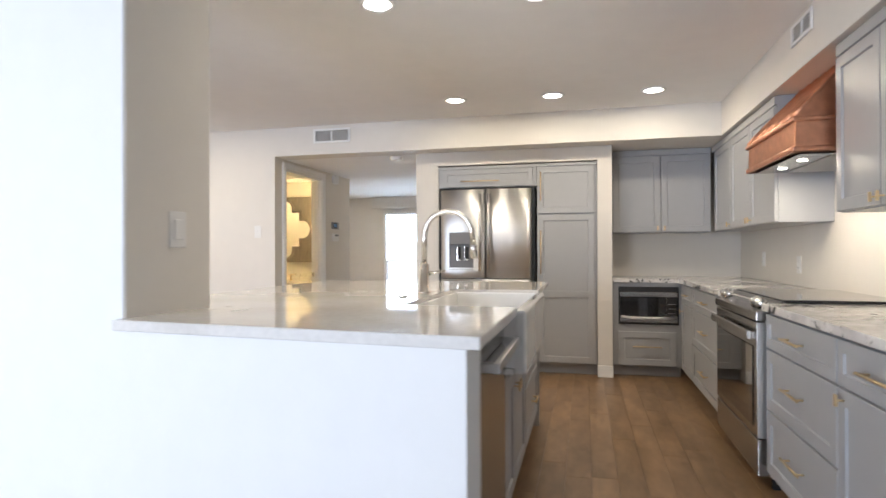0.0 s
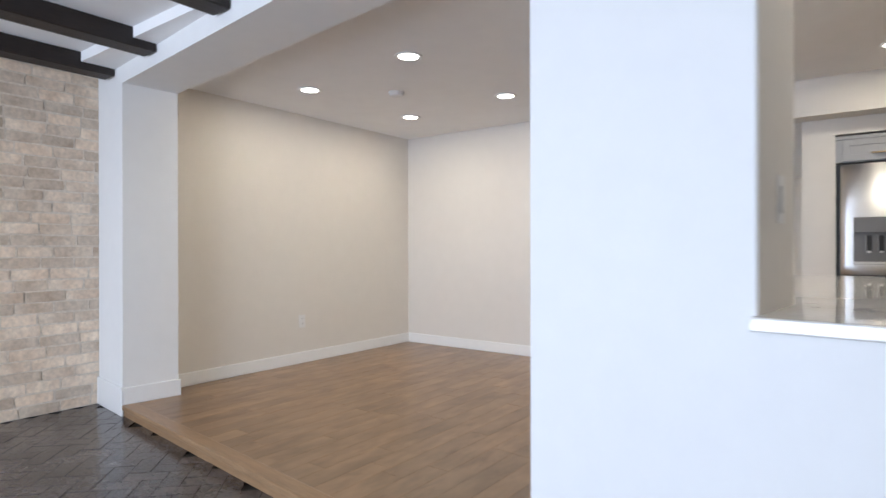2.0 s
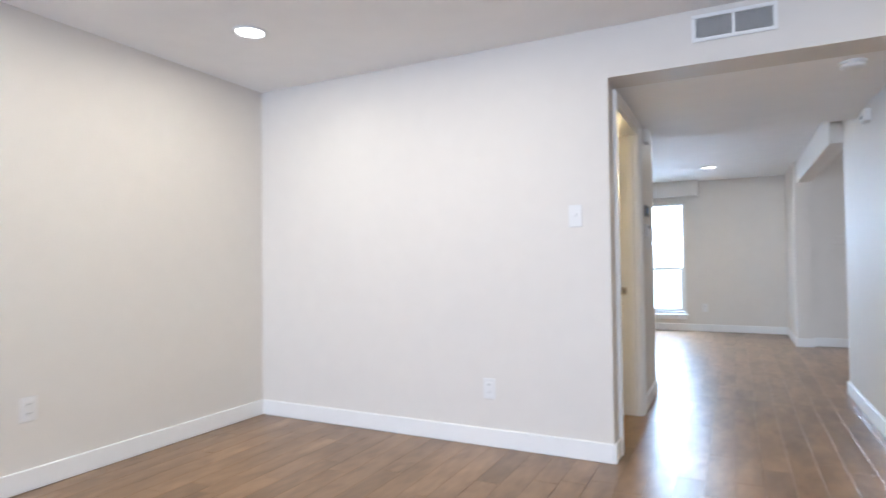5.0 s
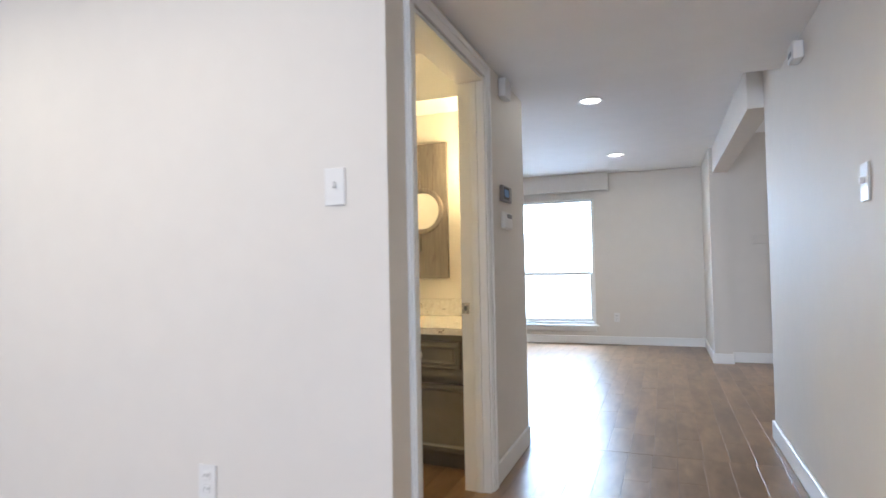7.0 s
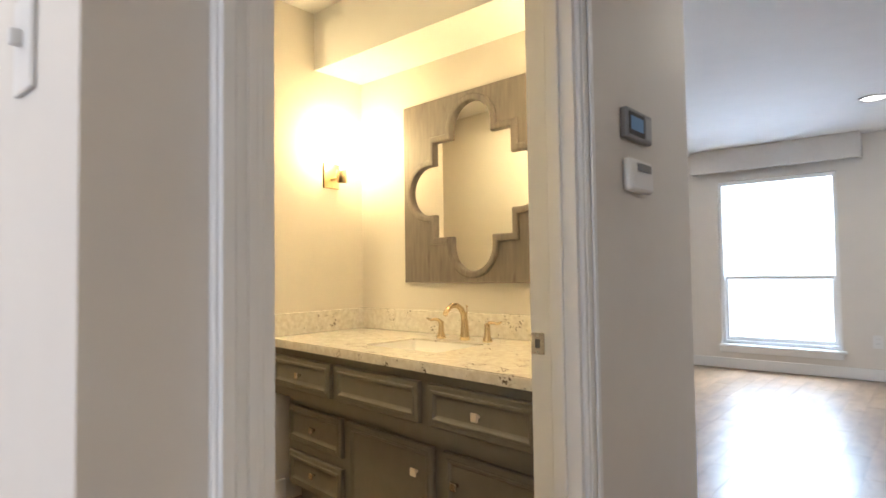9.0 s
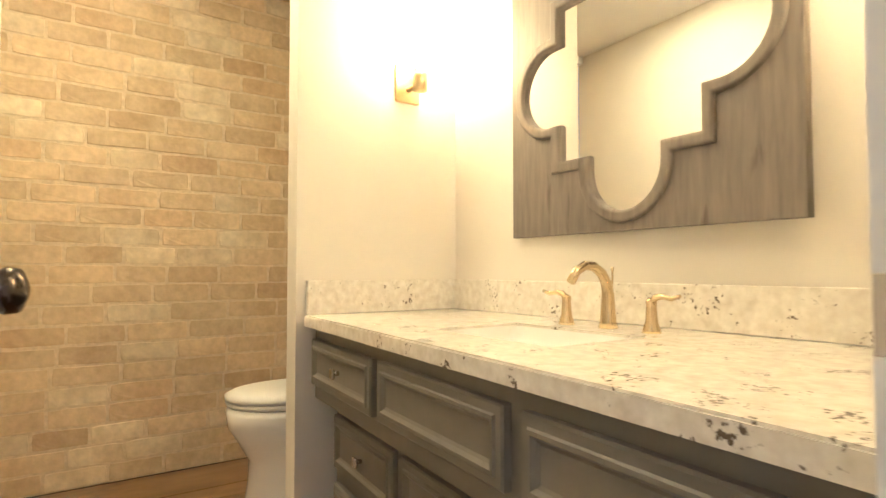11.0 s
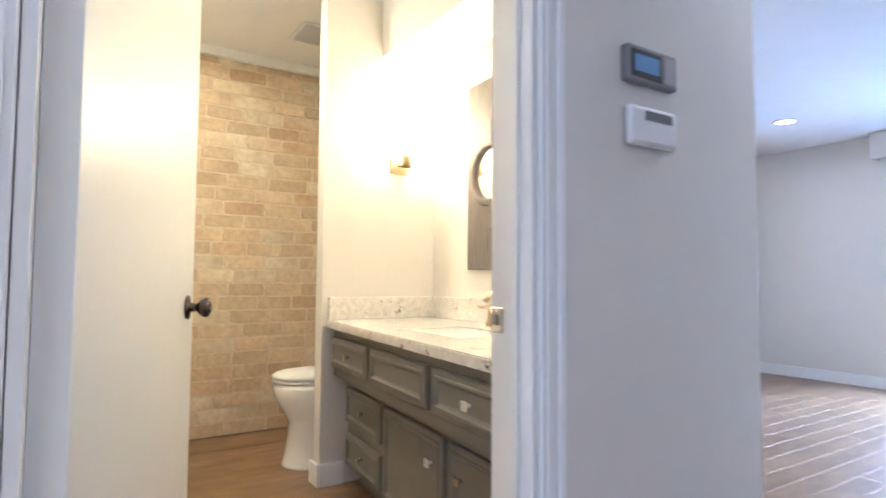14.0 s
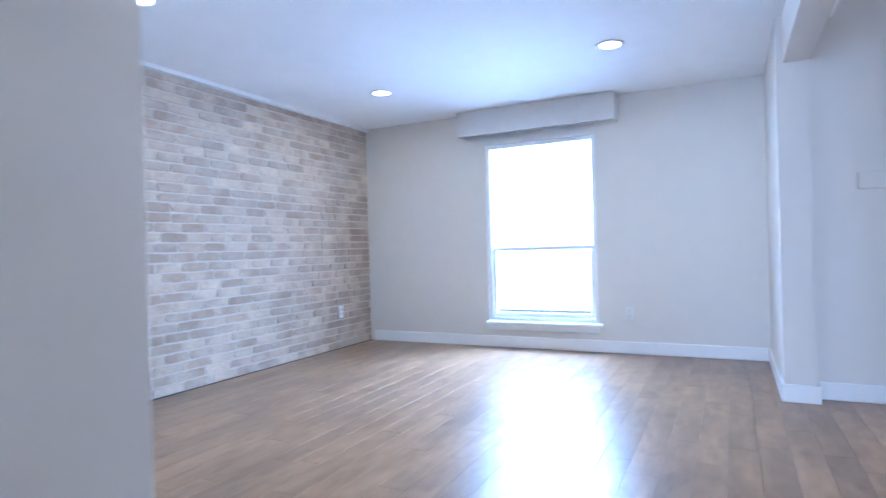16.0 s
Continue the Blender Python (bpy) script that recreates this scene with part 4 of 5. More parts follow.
bm = bx(bmesh.new(), 0.04, 0.532, -0.07, -0.052, 0.795, 0.825, 0.004, 2)
for x in (0.04, 0.507):
    bx(bm, x, x + 0.025, -0.052, -0.0125, 0.797, 0.823, 0.002)
part("handle", bm, STEEL, dw)
sink = thing("farmhouse_sink", "white porcelain apron-front farmhouse sink", "sink", pose(0.0, 1.70, 0))
sb = bmesh.new()
X0, X1, Y1, ZB, ZT = 0.262, 0.727, 0.90, PT - 0.24, PT - 0.012
bx(sb, X0, X1, 0, 0.03, ZB + 0.021, ZT, 0.006, 2)
bx(sb, X0, X1, Y1 - 0.03, Y1, ZB + 0.021, ZT, 0.006, 2)
bx(sb, X0, X0 + 0.03, 0.0305, Y1 - 0.0305, ZB + 0.021, ZT, 0.004, 2)
bx(sb, X1 - 0.04, X1 + 0.004, -0.002, Y1 + 0.002, ZB - 0.0, ZT + 0.001, 0.012, 3)
bx(sb, X0, X1 - 0.041, 0.0, Y1, ZB, ZB + 0.02)
part("basin", sb, PORCELAIN, sink)
top = prism(bmesh.new(), [(-0.415, 1.068), (0.698, 0.965), (0.700, 1.697), (0.26, 1.697), (0.26, 2.603), (0.702, 2.603), (0.704, 3.42), (-0.8, 3.42), (-0.8, 1.475), (-0.415, 1.475)], PT - 0.032, PT, 0.004)
solo("peninsula_worktop", top, QUARTZ, "polished white veined quartz worktop on the peninsula", "worktop")
fau = thing("kitchen_faucet", "brushed nickel gooseneck faucet behind the sink", "faucet", pose(0.20, 2.27, PT))
part("base", turned(bmesh.new(), [(0.029, 0.0), (0.029, 0.012), (0.0225, 0.014), (0.0225, 0.138), (0.020, 0.142), (0.013, 0.143)]), NICKEL, fau)
part("neck", tube(bmesh.new(), [(0, 0, 0.14), (0, 0, 0.27)] + [(0.115 + 0.115 * math.cos(a), 0, 0.27 + 0.115 * math.sin(a)) for a in [math.pi * (1 - i / 14) for i in range(1, 14)]] + [(0.232, 0, 0.24)], 0.0125, 14), NICKEL, fau)
part("spray_head", tube(bmesh.new(), [(0.232, 0, 0.25), (0.236, 0, 0.215), (0.238, 0, 0.165)], [0.014, 0.017, 0.018], 14), NICKEL, fau)
part("lever", tube(bmesh.new(), [(0.018, 0, 0.095), (0.05, -0.005, 0.1), (0.10, -0.01, 0.108)], [0.010, 0.007, 0.006], 10), NICKEL, fau)
solo("sink_button", turned(bmesh.new(), [(0.022, 0.0), (0.022, 0.006), (0.004, 0.008)], pose(0.16, 2.06, PT)), NICKEL, "round nickel air-gap button on the worktop", "button")


# ---- bathroom ----
VT = 0.752
VAN_TURN = -5.3   # the vanity front runs a few degrees off the wall
van = thing("vanity", "grey-green painted vanity with moulded drawers and doors", "vanity", pose(-3.687, 6.047, 0, 0, 0, VAN_TURN))
ub = box(0.004, 1.535, 0, 0.40, 0.50, 0.63)
bx(ub, 0.004, 1.535, 0, 0.05, 0.6301, VT - 0.034)
bx(ub, 0.004, 0.40, 0.0501, 0.40, 0.6301, VT - 0.034)
bx(ub, 1.05, 1.535, 0.0501, 0.40, 0.6301, VT - 0.034)
part("upper_body", ub, VAN, van)
part("lower_body", box(0.03, 1.535, 0.062, 0.40, 0.09, 0.499), VAN, van)
part("toe_kick", box(0.03, 1.535, 0.12, 0.40, 0.001, 0.089), VAN, van)
KNOB_W = mat("ivory_ceramic_knob", (0.72, 0.66, 0.56), 0.25)


def moulded(name, w, h, m, parent):
    """A vanity front with a raised picture-frame moulding and a flat centre panel."""
    bm = bmesh.new()
    e = lambda k: [(k, k), (w - k, k), (w - k, h - k), (k, h - k)]
    lev = [(e(0.0), 0.0), (e(0.0), -0.014), (e(0.004), -0.018), (e(0.018), -0.018), (e(0.021), -0.022), (e(0.028), -0.022), (e(0.034), -0.015), (e(0.040), -0.012)]
    rings_ = [[bm.verts.new((a, y, b)) for a, b in pts] for pts, y in lev]
    for q, k in zip(rings_, rings_[1:]):
        for j in range(4):
            bm.faces.new((q[j], q[(j + 1) % 4], k[(j + 1) % 4], k[j]))
    bm.faces.new(rings_[0][::-1])
    bm.faces.new(rings_[-1])
    return part(name, bm, VAN, parent, "", m)


def sq_knob(parent, x, z, material):
    bm = tube(bmesh.new(), [(x, -0.0125, z), (x, -0.027, z)], 0.006, 10)
    bx(bm, x - 0.014, x + 0.014, -0.036, -0.027, z - 0.014, z + 0.014, 0.004, 2)
    part("knob", bm, material, parent, "square ivory knob" if material is KNOB_W else "square nickel knob")


for i, (x, w) in enumerate(((0.020, 0.462), (0.520, 0.490), (1.055, 0.440))):
    f = moulded("drawer_front", w, 0.136, pose(x, -0.0005, 0.545), van)
    if i != 1:
        sq_knob(f, w / 2, 0.066, KNOB_W if i else NICKEL)
for z in (0.295, 0.105):
    f = moulded("drawer_front", 0.418, 0.158 if z > 0.2 else 0.145, pose(0.05, 0.0615, z), van)
    sq_knob(f, 0.21, 0.076, NICKEL)
for x, side in ((0.512, 1), (1.058, -1)):
    f = moulded("door", 0.495 if side > 0 else 0.46, 0.350, pose(x, 0.0615, 0.103), van)
    sq_knob(f, 0.413 if side > 0 else 0.062, 0.253, KNOB_W if side > 0 else NICKEL)
vt = bmesh.new()
SX0, SX1, SY0, SY1 = -3.122, -2.737, 6.098, 6.368
outer = [(-3.689, 6.012), (-2.150, 5.869), (-2.150, 6.583), (-3.689, 6.583)]
inner = [(SX0, SY0), (SX1, SY0), (SX1, SY1), (SX0, SY1)]
loops = [[vt.verts.new((x, y, z)) for x, y in pts] for pts, z in ((inner, VT - 0.034), (inner, VT), (outer, VT), (outer, VT - 0.034))]
for q, k in zip(loops, loops[1:] + loops[:1]):
    for j in range(4):
        vt.faces.new((q[j], q[(j + 1) % 4], k[(j + 1) % 4], k[j]))
bmesh.ops.bevel(vt, geom=[e for e in vt.edges if all(v.co.z > VT - 0.001 for v in e.verts) and abs(e.verts[0].co.y - e.verts[1].co.y) + abs(e.verts[0].co.x - e.verts[1].co.x) > 0.2 and True], offset=0.004, segments=2, affect="EDGES")
solo("vanity_worktop", vt, GRANITE, "cream granite vanity worktop with black flecks", "worktop")
solo("backsplash", box(-3.668, -2.150, 6.563, 6.584, VT + 0.0005, 0.857, 0.002), GRANITE, "low cream granite splash along the wall", "backsplash")
solo("backsplash", box(-3.689, -3.669, 6.015, 6.584, VT + 0.0005, 0.857, 0.002), GRANITE, "low cream granite splash on the side wall", "backsplash")
basin = thing("basin", "white undermounted rectangular porcelain basin", "basin", pose((SX0 + SX1) / 2, (SY0 + SY1) / 2, VT))
bb = bmesh.new()
hw, hd = (SX1 - SX0) / 2 + 0.004, (SY1 - SY0) / 2 + 0.004
rings = []
for k, z in ((0.007, -0.006), (0.012, -0.035), (0.030, -0.075), (0.09, -0.09)):
    a, b = hw - k, hd - k
    pts = []
    for cx, cy, a0 in ((a, b, 0), (-a, b, 90), (-a, -b, 180), (a, -b, 270)):
        r = 0.03
        for j in range(5):
            q = radians(a0 + j * 22.5)
            pts.append((cx - math.copysign(r, cx) + r * math.cos(q), cy - math.copysign(r, cy) + r * math.sin(q), z))
    rings.append([bb.verts.new(p) for p in pts])
skin(bb, rings, False)
bb.faces.new(rings[-1])
part("bowl", bb, PORCELAIN, basin)
part("drain", turned(bmesh.new(), [(0.022, -0.089), (0.022, -0.086), (0.003, -0.085)]), CHROME, basin)

bf = thing("basin_faucet", "brushed gold widespread basin faucet", "faucet", pose(-2.897, 6.452, VT) @ Matrix.Scale(0.80, 4))
part("spout", tube(bmesh.new(), [(0, 0, 0), (0, 0, 0.02), (0, 0, 0.10), (0, -0.008, 0.135), (0, -0.028, 0.163), (0, -0.062, 0.182), (0, -0.10, 0.184), (0, -0.135, 0.168), (0, -0.158, 0.138)], [0.029, 0.024, 0.018, 0.016, 0.015, 0.014, 0.0135, 0.013, 0.0135], 14), GOLD, bf)
part("lift_rod", tube(bmesh.new(), [(0, 0.02, 0.1), (0, 0.022, 0.165), (0, 0.022, 0.18)], [0.003, 0.003, 0.006], 8), GOLD, bf)
for s in (-1, 1):
    hb = part("lever_base", turned(bmesh.new(), [(0.026, 0.0), (0.024, 0.008), (0.017, 0.03), (0.014, 0.07), (0.015, 0.088), (0.004, 0.096)], pose(0.155 * s, -0.01, 0), 16), GOLD, bf)
    part("lever", tube(bmesh.new(), [(0.155 * s, -0.01, 0.080), (0.172 * s, -0.012, 0.098), (0.195 * s, -0.015, 0.100), (0.222 * s, -0.018, 0.095), (0.248 * s, -0.02, 0.104)], [0.012, 0.010, 0.008, 0.0065, 0.005], 10), GOLD, hb)

# mirror with quatrefoil opening
MX0, MX1, MZ0, MZ1 = -3.352, -2.490, 0.991, 1.843
mc = ((MX0 + MX1) / 2, (MZ0 + MZ1) / 2)


def quatrefoil(grow):
    a, r, c = 0.222 + grow, 0.116 + grow, 0.262
    out = []
    for k in range(4):
        q = [(r, a), (r, c)] + [(r * math.cos(radians(t)), c + r * math.sin(radians(t))) for t in range(10, 180, 10)] + [(-r, c), (-r, a), (-a, a)]
        for x, z in q:
            for _ in range(k):
                x, z = -z, x
            out.append((x, z))
    return out


def flat_curve(name, loops, thick, round_, material, parent, label, m):
    """A cut board: outlines filled, given thickness and eased edges, as a mesh."""
    cu = bpy.data.curves.new(name, "CURVE")
    cu.dimensions, cu.fill_mode, cu.extrude, cu.bevel_depth = "2D", "BOTH", thick / 2, round_
    cu.bevel_resolution = 3
    for pts in loops:
        sp = cu.splines.new("POLY")
        sp.points.add(len(pts) - 1)
        sp.use_cyclic_u = True
        for p, (x, z) in zip(sp.points, pts):
            p.co = (x, z, 0, 1)
    tmp = bpy.data.objects.new(name, cu)
    me = bpy.data.meshes.new_from_object(tmp)
    bpy.data.objects.remove(tmp)
    me.materials.append(material)
    me.transform(m)
    ob = new(name, me)
    ob.parent = parent
    return tagged(ob, label)


mir = thing("wall_mirror", "square grey wooden wall mirror with quatrefoil opening", "mirror", pose(mc[0], 6.585, mc[1], 0, 0, -2.4))
hw, hh = (MX1 - MX0) / 2, (MZ1 - MZ0) / 2
STAND = Matrix(((1, 0, 0, 0), (0, 0, -1, 0), (0, 1, 0, 0), (0, 0, 0, 1)))
flat_curve("frame_board", [[(-hw, -hh), (hw, -hh), (hw, hh), (-hw, hh)], quatrefoil(0.0)], 0.020, 0.002, GREYWOOD, mir, "grey-washed wooden board", pose(0, -0.0265, 0) @ STAND)
flat_curve("moulding", [quatrefoil(0.022), quatrefoil(0.008)], 0.003, 0.0085, GREYWOOD, mir, "raised grey moulding round the opening", pose(0, -0.040, 0) @ STAND)
part("mirror_glass", box(-hw + 0.02, hw - 0.02, -0.030, -0.024, -hh + 0.02, hh - 0.02), MIRROR, mir, "silvered mirror glass")

# sconce
sc_ = thing("wall_sconce", "brass wall sconce with a glowing glass shade", "wall lamp", pose(-3.69, 6.375, 1.530, 0, 0, 90), "sconces over the vanity")
part("back_plate", box(-0.047, 0.047, -0.012, 0, -0.065, 0.065, 0.002), BRASS, sc_)
part("arm", tube(bmesh.new(), [(0, -0.012, -0.02), (0, -0.075, -0.02)], 0.010, 12), BRASS, sc_)
part("cup", turned(bmesh.new(), [(0.006, -0.045), (0.024, -0.043), (0.026, -0.005), (0.026, 0.02), (0.012, 0.022), (0.010, 0.049)], pose(0, -0.088, 0)), BRASS, sc_)
part("shade", turned(bmesh.new(), [(0.022, 0.05), (0.044, 0.085), (0.05, 0.15), (0.046, 0.225), (0.030, 0.245), (0.004, 0.25)], pose(0, -0.088, 0), 22), GLOBE, sc_, "glowing amber glass shade")
# unseen twin sconce added opposite, to light the side wall evenly
copy_thing(sc_, SC @ pose(-2.1445, 6.375, 1.530, 0, 0, -90))

# bathroom door, swung inwards
hinge, tip = Vector((-2.152, 4.996, 0)), Vector((-2.893, 5.285, 0))
leaf_len = (tip - hinge).length
ang = math.degrees(math.atan2(tip.y - hinge.y, tip.x - hinge.x))
door = thing("door_1", "white flush bathroom door standing open", "door", pose(hinge.x, hinge.y, 0, 0, 0, ang), kind="structure")
part("leaf", box(0.003, leaf_len, -0.018, 0.018, 0.012, 1.94, 0.002), TRIM, door)
for s in (-1, 1):
    prof_ = [(0.032, 0.0), (0.032, 0.005), (0.012, 0.010), (0.011, 0.026), (0.020, 0.032), (0.027, 0.043), (0.025, 0.055), (0.012, 0.062), (0.003, 0.063)]
    part("door_knob", turned(bmesh.new(), prof_, pose(leaf_len - 0.07, 0.0183 * s, 0.866, 90 if s < 0 else -90, 0, 0), 20), BRONZE, door, "dark bronze round knob")
for z in (0.25, 1.0, 1.75):
    part("hinge", tube(bmesh.new(), [(0.0, 0.022, z - 0.045), (0.0, 0.022, z + 0.045)], 0.006, 8), NICKEL, door)

# toilet
toi = thing("toilet", "white porcelain toilet with closed lid", "toilet", pose(-4.05, 6.08, 0) @ Matrix.Diagonal((0.98, 1, 1.21, 1)))


def oval(bm, cy, a, b_front, b_back, z, seg=28):
    out = []
    for k in range(seg):
        q = 2 * math.pi * k / seg
        s_, c_ = math.sin(q), math.cos(q)
        out.append(bm.verts.new((a * math.copysign(abs(c_) ** 0.9, c_), cy + (b_back if s_ > 0 else b_front) * math.copysign(abs(s_) ** 0.9, s_), z)))
    return out


bm = bmesh.new()
skin(bm, [oval(bm, 0.10, 0.165, 0.250, 0.33, 0.001), oval(bm, 0.10, 0.164, 0.247, 0.33, 0.012), oval(bm, 0.10, 0.157, 0.236, 0.32, 0.04), oval(bm, 0.10, 0.147, 0.222, 0.31, 0.12), oval(bm, 0.10, 0.145, 0.219, 0.31, 0.185), oval(bm, 0.09, 0.150, 0.225, 0.30, 0.205), oval(bm, 0.08, 0.163, 0.238, 0.29, 0.24), oval(bm, 0.07, 0.180, 0.262, 0.26, 0.285), oval(bm, 0.07, 0.186, 0.268, 0.25, 0.325), oval(bm, 0.07, 0.181, 0.263, 0.25, 0.345)])
part("bowl", bm, PORCELAIN, toi)
bm = bmesh.new()
skin(bm, [oval(bm, 0.07, 0.178, 0.262, 0.2, 0.347), oval(bm, 0.07, 0.184, 0.27, 0.2, 0.352), oval(bm, 0.07, 0.184, 0.27, 0.2, 0.362)])
part("seat", bm, PLASTIC, toi)
bm = bmesh.new()
skin(bm, [oval(bm, 0.07, 0.184, 0.272, 0.2, 0.364), oval(bm, 0.07, 0.185, 0.273, 0.2, 0.376), oval(bm, 0.07, 0.16, 0.25, 0.19, 0.386), oval(bm, 0.07, 0.08, 0.15, 0.12, 0.391)])
part("lid", bm, PLASTIC, toi)
part("tank", box(-0.19, 0.21, 0.33, 0.495, 0.34, 0.66, 0.025, 3), PORCELAIN, toi)
part("tank_lid", box(-0.195, 0.22, 0.32, 0.50, 0.661, 0.695, 0.01, 2), PORCELAIN, toi)
part("flush_lever", tube(bmesh.new(), [(-0.16, 0.329, 0.60), (-0.16, 0.30, 0.60), (-0.10, 0.295, 0.597)], 0.007, 8), CHROME, toi)

# front door edge in the foyer
fd = thing("door_2", "dark brown front door in the foyer", "door", kind="structure")
part("leaf", box(-0.14, 0.75, 9.905, 9.928, 0.005, 2.02, 0.003), DOORWOOD, fd)
part("casing", box(-0.20, -0.141, 9.912, 9.929, 0, 2.08, 0.003), TRIM, fd)


# ---- planks, bricks and pavers ----
def piece_mesh(name, material, cx=0.012, cy=0.004, cz=0.1):
    """A unit block with eased upper edges, scaled to each piece."""
    bm = bmesh.new()
    lo = [bm.verts.new((x, y, -0.5)) for x, y in ((-0.5, -0.5), (0.5, -0.5), (0.5, 0.5), (-0.5, 0.5))]
    mi = [bm.verts.new((x, y, 0.5 - cz)) for x, y in ((-0.5, -0.5), (0.5, -0.5), (0.5, 0.5), (-0.5, 0.5))]
    hi = [bm.verts.new((x * (1 - 2 * cx), y * (1 - 2 * cy), 0.5)) for x, y in ((-0.5, -0.5), (0.5, -0.5), (0.5, 0.5), (-0.5, 0.5))]
    for q, k in ((lo, mi), (mi, hi)):
        for j in range(4):
            bm.faces.new((q[j], q[(j + 1) % 4], k[(j + 1) % 4], k[j]))
    bm.faces.new(hi)
    bm.faces.new(lo[::-1])
    return mesh_of(name, bm, material)


def lay(name, mesh, parent, mats, limit=290, label="rest"):
    """The first pieces as objects of their own, the rest joined into one part of kind stuff."""
    kinds = mesh if type(mesh) is list else [mesh]
    pick = random.Random(len(mats))
    for m in mats[:limit]:
        ob = new(name, pick.choice(kinds))
        ob.parent = parent
        ob.matrix_local = m
    rest = mats[limit:]
    if rest:
        vs, fs = [], []
        for i, m in enumerate(rest):
            mesh = kinds[i * 5 % len(kinds)]
            k = len(vs)
            vs += [tuple(m @ v.co) for v in mesh.vertices]
            fs += [[k + i for i in p.vertices] for p in mesh.polygons]
        me = bpy.data.meshes.new(name + "s")
        me.from_pydata(vs, [], fs)
        me.materials.append(kinds[0].materials[0])
        ob = new(name + "s", me)
        ob.parent = parent
        tagged(ob, kind="stuff")


def block(x, y, z, sx, sy, sz):
    return Matrix.LocRotScale((x, y, z), None, (sx, sy, sz))


R = random.Random(4)
PLANK = piece_mesh("plank", WOOD, 0.007, 0.0007, 0.045)


def planks(x0, x1, y0f, y1, width=0.127):
    out = []
    x = x0
    while x < x1 - 0.01:
        w = min(width, x1 - x)
        y = y0f(x + w / 2)
        end = y + R.uniform(0.15, 1.2)
        while y < y1 - 0.005:
            e = min(end, y1)
            if y1 - e < 0.12:
                e = y1
            out.append(block(x + w / 2, (y + e) / 2, -0.0095, w - 0.0008, e - y - 0.0008, 0.019))
            y, end = e, e + R.uniform(0.55, 1.45)
        x += w
    return out


fl1 = tagged(new("plank_floor_dining"), "brown maple plank floor, satin finish", "floor", "", "structure")
fl1.matrix_world = SC
edge_y = lambda x: 1.101 - 0.1033 * (x + 0.406) + 0.06 if x < -0.95 else 1.2
main = planks(-4.50, 2.40, edge_y, 6.57)
main.sort(key=lambda m: 1 if m.translation.x > 0.7 and m.translation.y > 5.0 or m.translation.x > 1.9 else 0)
lay("plank", PLANK, fl1, main)
fl2 = tagged(new("plank_floor_front"), "brown maple plank floor of the front room", "floor", "", "structure")
fl2.matrix_world = SC
lay("plank", PLANK, fl2, planks(-4.49, -0.56, lambda x: 6.571, 11.06))
fl3 = tagged(new("plank_floor_bath"), "brown maple plank floor of bathroom and foyer", "floor", "", "structure")
fl3.matrix_world = SC
lay("plank", PLANK, fl3, [m for m in planks(-0.56, 2.4, lambda x: 6.6, 9.94)] + [block(-4.65, 5.75, -0.0095, 0.29, 1.7, 0.019)])



def rough_brick(name, material, seed, flat=False):
    """A unit handmade brick: uneven arrises, a rounded lip and a slightly hollow face."""
    q = random.Random(seed)
    line = [(-0.5 + k / 6, -0.5) for k in range(6)] + [(0.5, -0.5), (0.5, 0.0)] + [(0.5 - k / 6, 0.5) for k in range(6)] + [(-0.5, 0.5), (-0.5, 0.0)]
    bm = bmesh.new()
    k_ = 0.55 if flat else 1.0
    jig = [(x + k_ * q.uniform(-0.012, 0.012), y + k_ * q.uniform(-0.05, 0.045)) for x, y in line]
    jig = [(x * (0.975 if abs(x) > 0.45 and abs(y) > 0.4 else 1), y * ((0.95 if flat else 0.88) if abs(x) > 0.45 and abs(y) > 0.4 else 1)) for x, y in jig]
    lip = ((1, 1, -0.5), (1, 1, 0.2), (0.996, 0.985, 0.42), (0.988, 0.955, 0.5)) if flat else ((1, 1, -0.5), (1, 1, 0.12), (0.99, 0.96, 0.36), (0.965, 0.87, 0.5))
    rings_ = [[bm.verts.new((x * f, y * g, z + (q.uniform(-0.12, 0.06) if z > 0.3 else 0))) for x, y in jig] for f, g, z in lip]
    skin(bm, rings_)
    return mesh_of(name, bm, material)


BRK = [rough_brick("brick", BRICK_WASHED if k in (2, 9) else BRICK_RED if k == 6 else BRICK, k, True) for k in range(11)]
BRK_LIV = [rough_brick("brick", BRICK_LIV, 40 + k, True) for k in range(7)]
BRK_PALE = [rough_brick("brick", BRICK_PALE, 20 + k, True) for k in range(7)]


def courses(length, height, course=0.083, blen=0.232, joint=0.011, deep=0.0115):
    """Running-bond bricks in a wall's own frame: x along, y up, z outwards."""
    out, row, y = [], 0, 0.0
    while y < height - 0.01:
        h = min(course, height - y)
        x = -R.uniform(0.0, 0.05) - (blen / 2 if row % 2 else 0)
        while x < length:
            l_ = blen * R.uniform(0.86, 1.1)
            a, b = max(x, 0), min(x + l_, length)
            if b - a > 0.03:
                t = deep * R.uniform(0.68, 1.0)
                m = block((a + b) / 2, y + h / 2 + R.uniform(-0.0015, 0.0015), t / 2, b - a - joint * R.uniform(0.7, 1.3), h - joint * R.uniform(0.7, 1.3), t)
                out.append(m @ Matrix.Rotation(R.uniform(-0.012, 0.012), 4, "Z"))
            x += l_
        y, row = y + h, row + 1
    return out


def brick_wall(name, m, length, height, label, order, mortar, mesh, course):
    bm = box(0, length, 0, height, -0.12, 0.005)
    w = solo(name, bm, mortar, label, "brick wall", "structure", m)
    bricks = courses(length, height, course)
    bricks.sort(key=order)
    lay("brick", mesh, w, bricks)


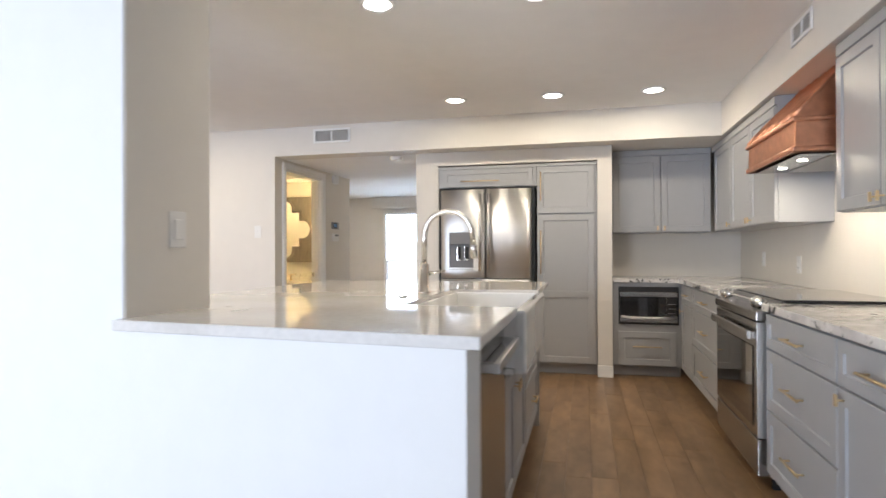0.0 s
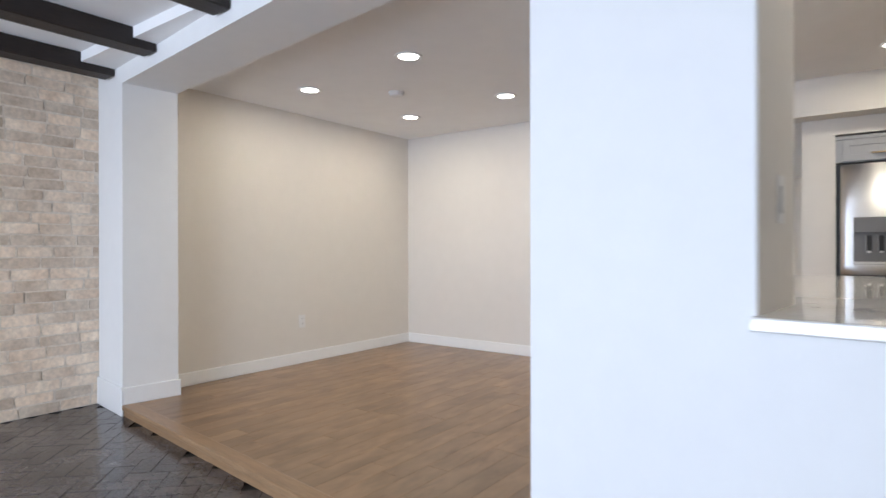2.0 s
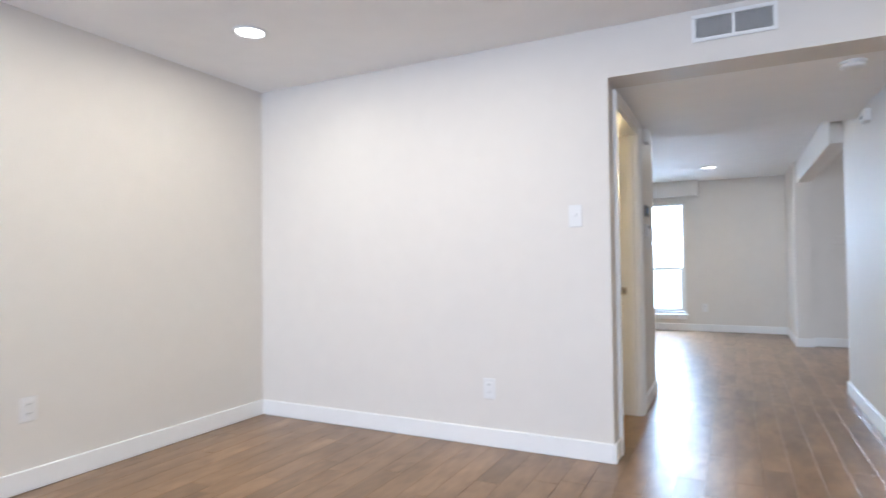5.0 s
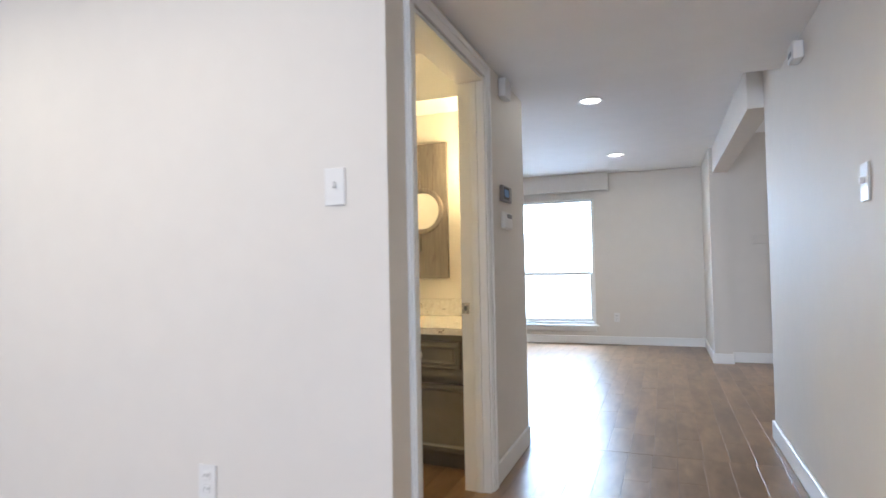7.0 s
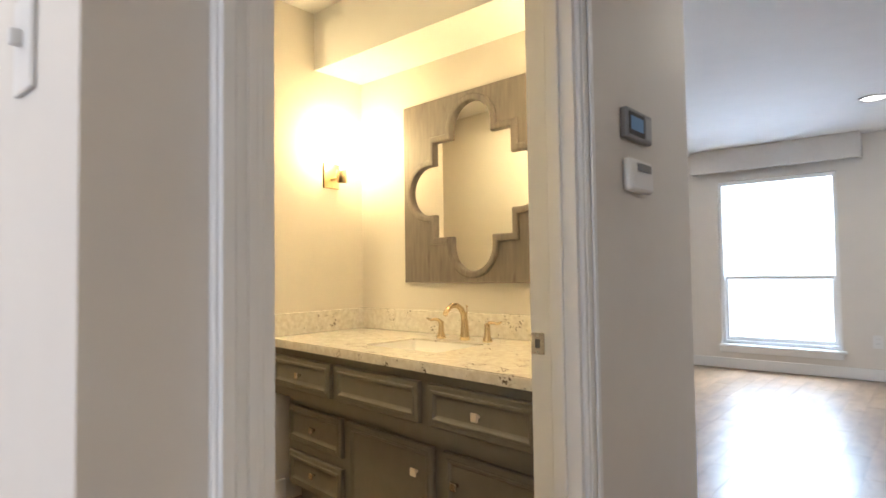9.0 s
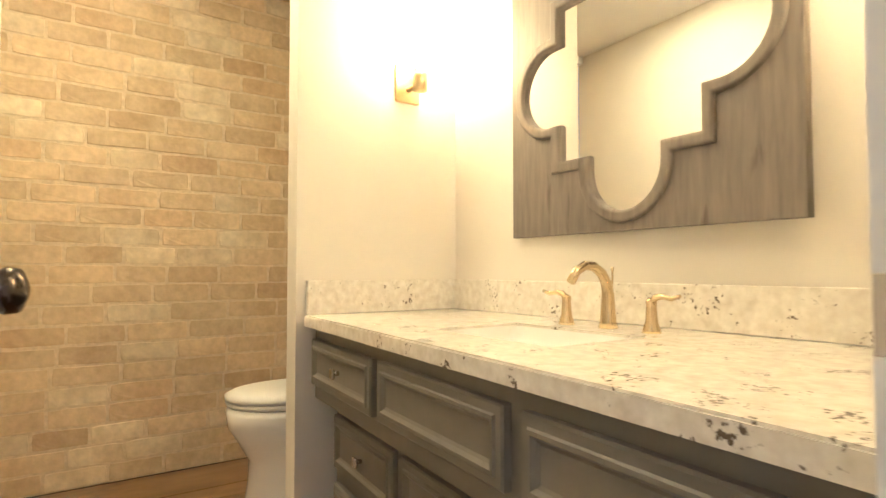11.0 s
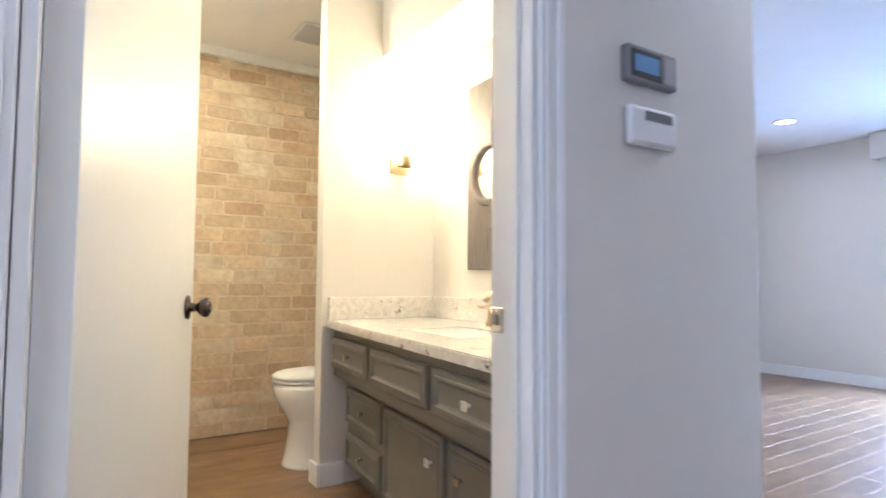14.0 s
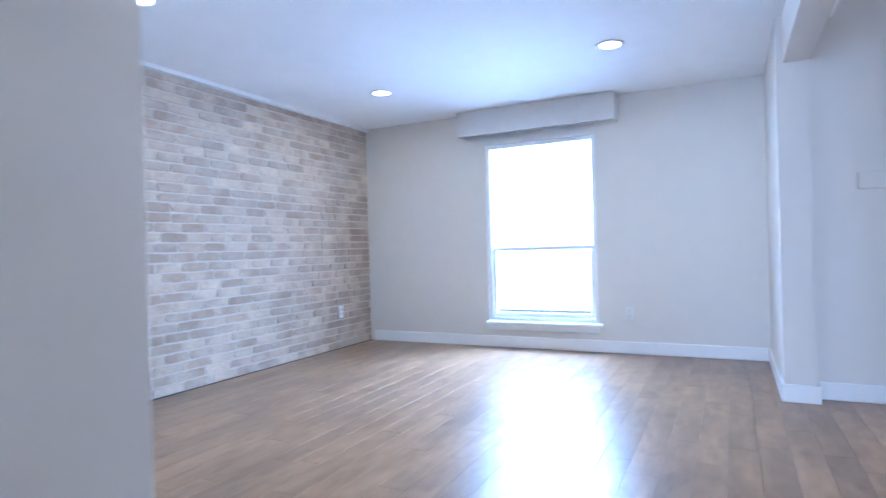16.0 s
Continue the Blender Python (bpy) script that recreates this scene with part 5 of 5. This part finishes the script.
EAST = Matrix(((0, 0, 1, 0), (1, 0, 0, 0), (0, 1, 0, 0), (0, 0, 0, 1)))   # along world y, up world z, out to world x
brick_wall("wall_bath_brick", Matrix.Translation((-4.81, 4.92, 0)) @ EAST, 1.665, 2.33, "tan whitewashed brick wall behind the toilet", lambda m: 0, MORTAR, BRK, 0.083)
brick_wall("wall_front_brick", Matrix.Translation((-4.517, 6.64, 0)) @ EAST, 4.41, FRONT_Z - 0.03, "whitewashed brick wall of the front room", lambda m: 0 if 1.6 < m.translation.x < 3.7 else 1, MORTAR_PALE, BRK_PALE, 0.070)
setting("crown_trim", [(-4.517, -4.47, 6.64, 11.05, FRONT_Z - 0.03, FRONT_Z)], TRIM, "white strip above the brick wall", "trim")
brick_wall("wall_living_brick", Matrix.Translation((-4.82, -4.08, LOW)) @ EAST, 5.64, LIV_Z - LOW - 0.002, "tan whitewashed brick wall of the sunken room", lambda m: -m.translation.x, MORTAR_LIV, BRK_LIV, 0.078)

PAVE = piece_mesh("paver", PAVER, 0.004, 0.008, 0.10)
pav = tagged(new("paver_floor"), "dark brown herringbone brick paver floor", "floor", "", "structure")
pav.matrix_world = SC
pl, pw = 0.204, 0.102
out = []
for i in range(-70, 50):
    for j in range(-24, 40):
        for k in (0, 1):
            bx0 = i * pw + j * 2 * pw
            by0 = i * pw - j * 2 * pw
            cx, cy = (bx0 + pw, by0 + pw / 2) if k == 0 else (bx0 + pw / 2, by0 + 2 * pw)
            x, y = -2.6 + (cx - cy) * 0.7071, 0.4 + (cx + cy) * 0.7071
            if -4.75 < x < 2.38 and -4.0 < y < 1.101 - 0.1033 * (x + 0.406) + 0.02:
                out.append(Matrix.Translation((x, y, LOW - 0.005 + R.uniform(-0.001, 0.001))) @ Matrix.Rotation(radians(45 + 90 * k), 4, "Z") @ Matrix.Diagonal((pl - 0.004, pw - 0.004, 0.010, 1)))
out.sort(key=lambda m: (m.translation.x + 3.6) ** 2 + (m.translation.y - 0.9) ** 2)
lay("paver", PAVE, pav, out)
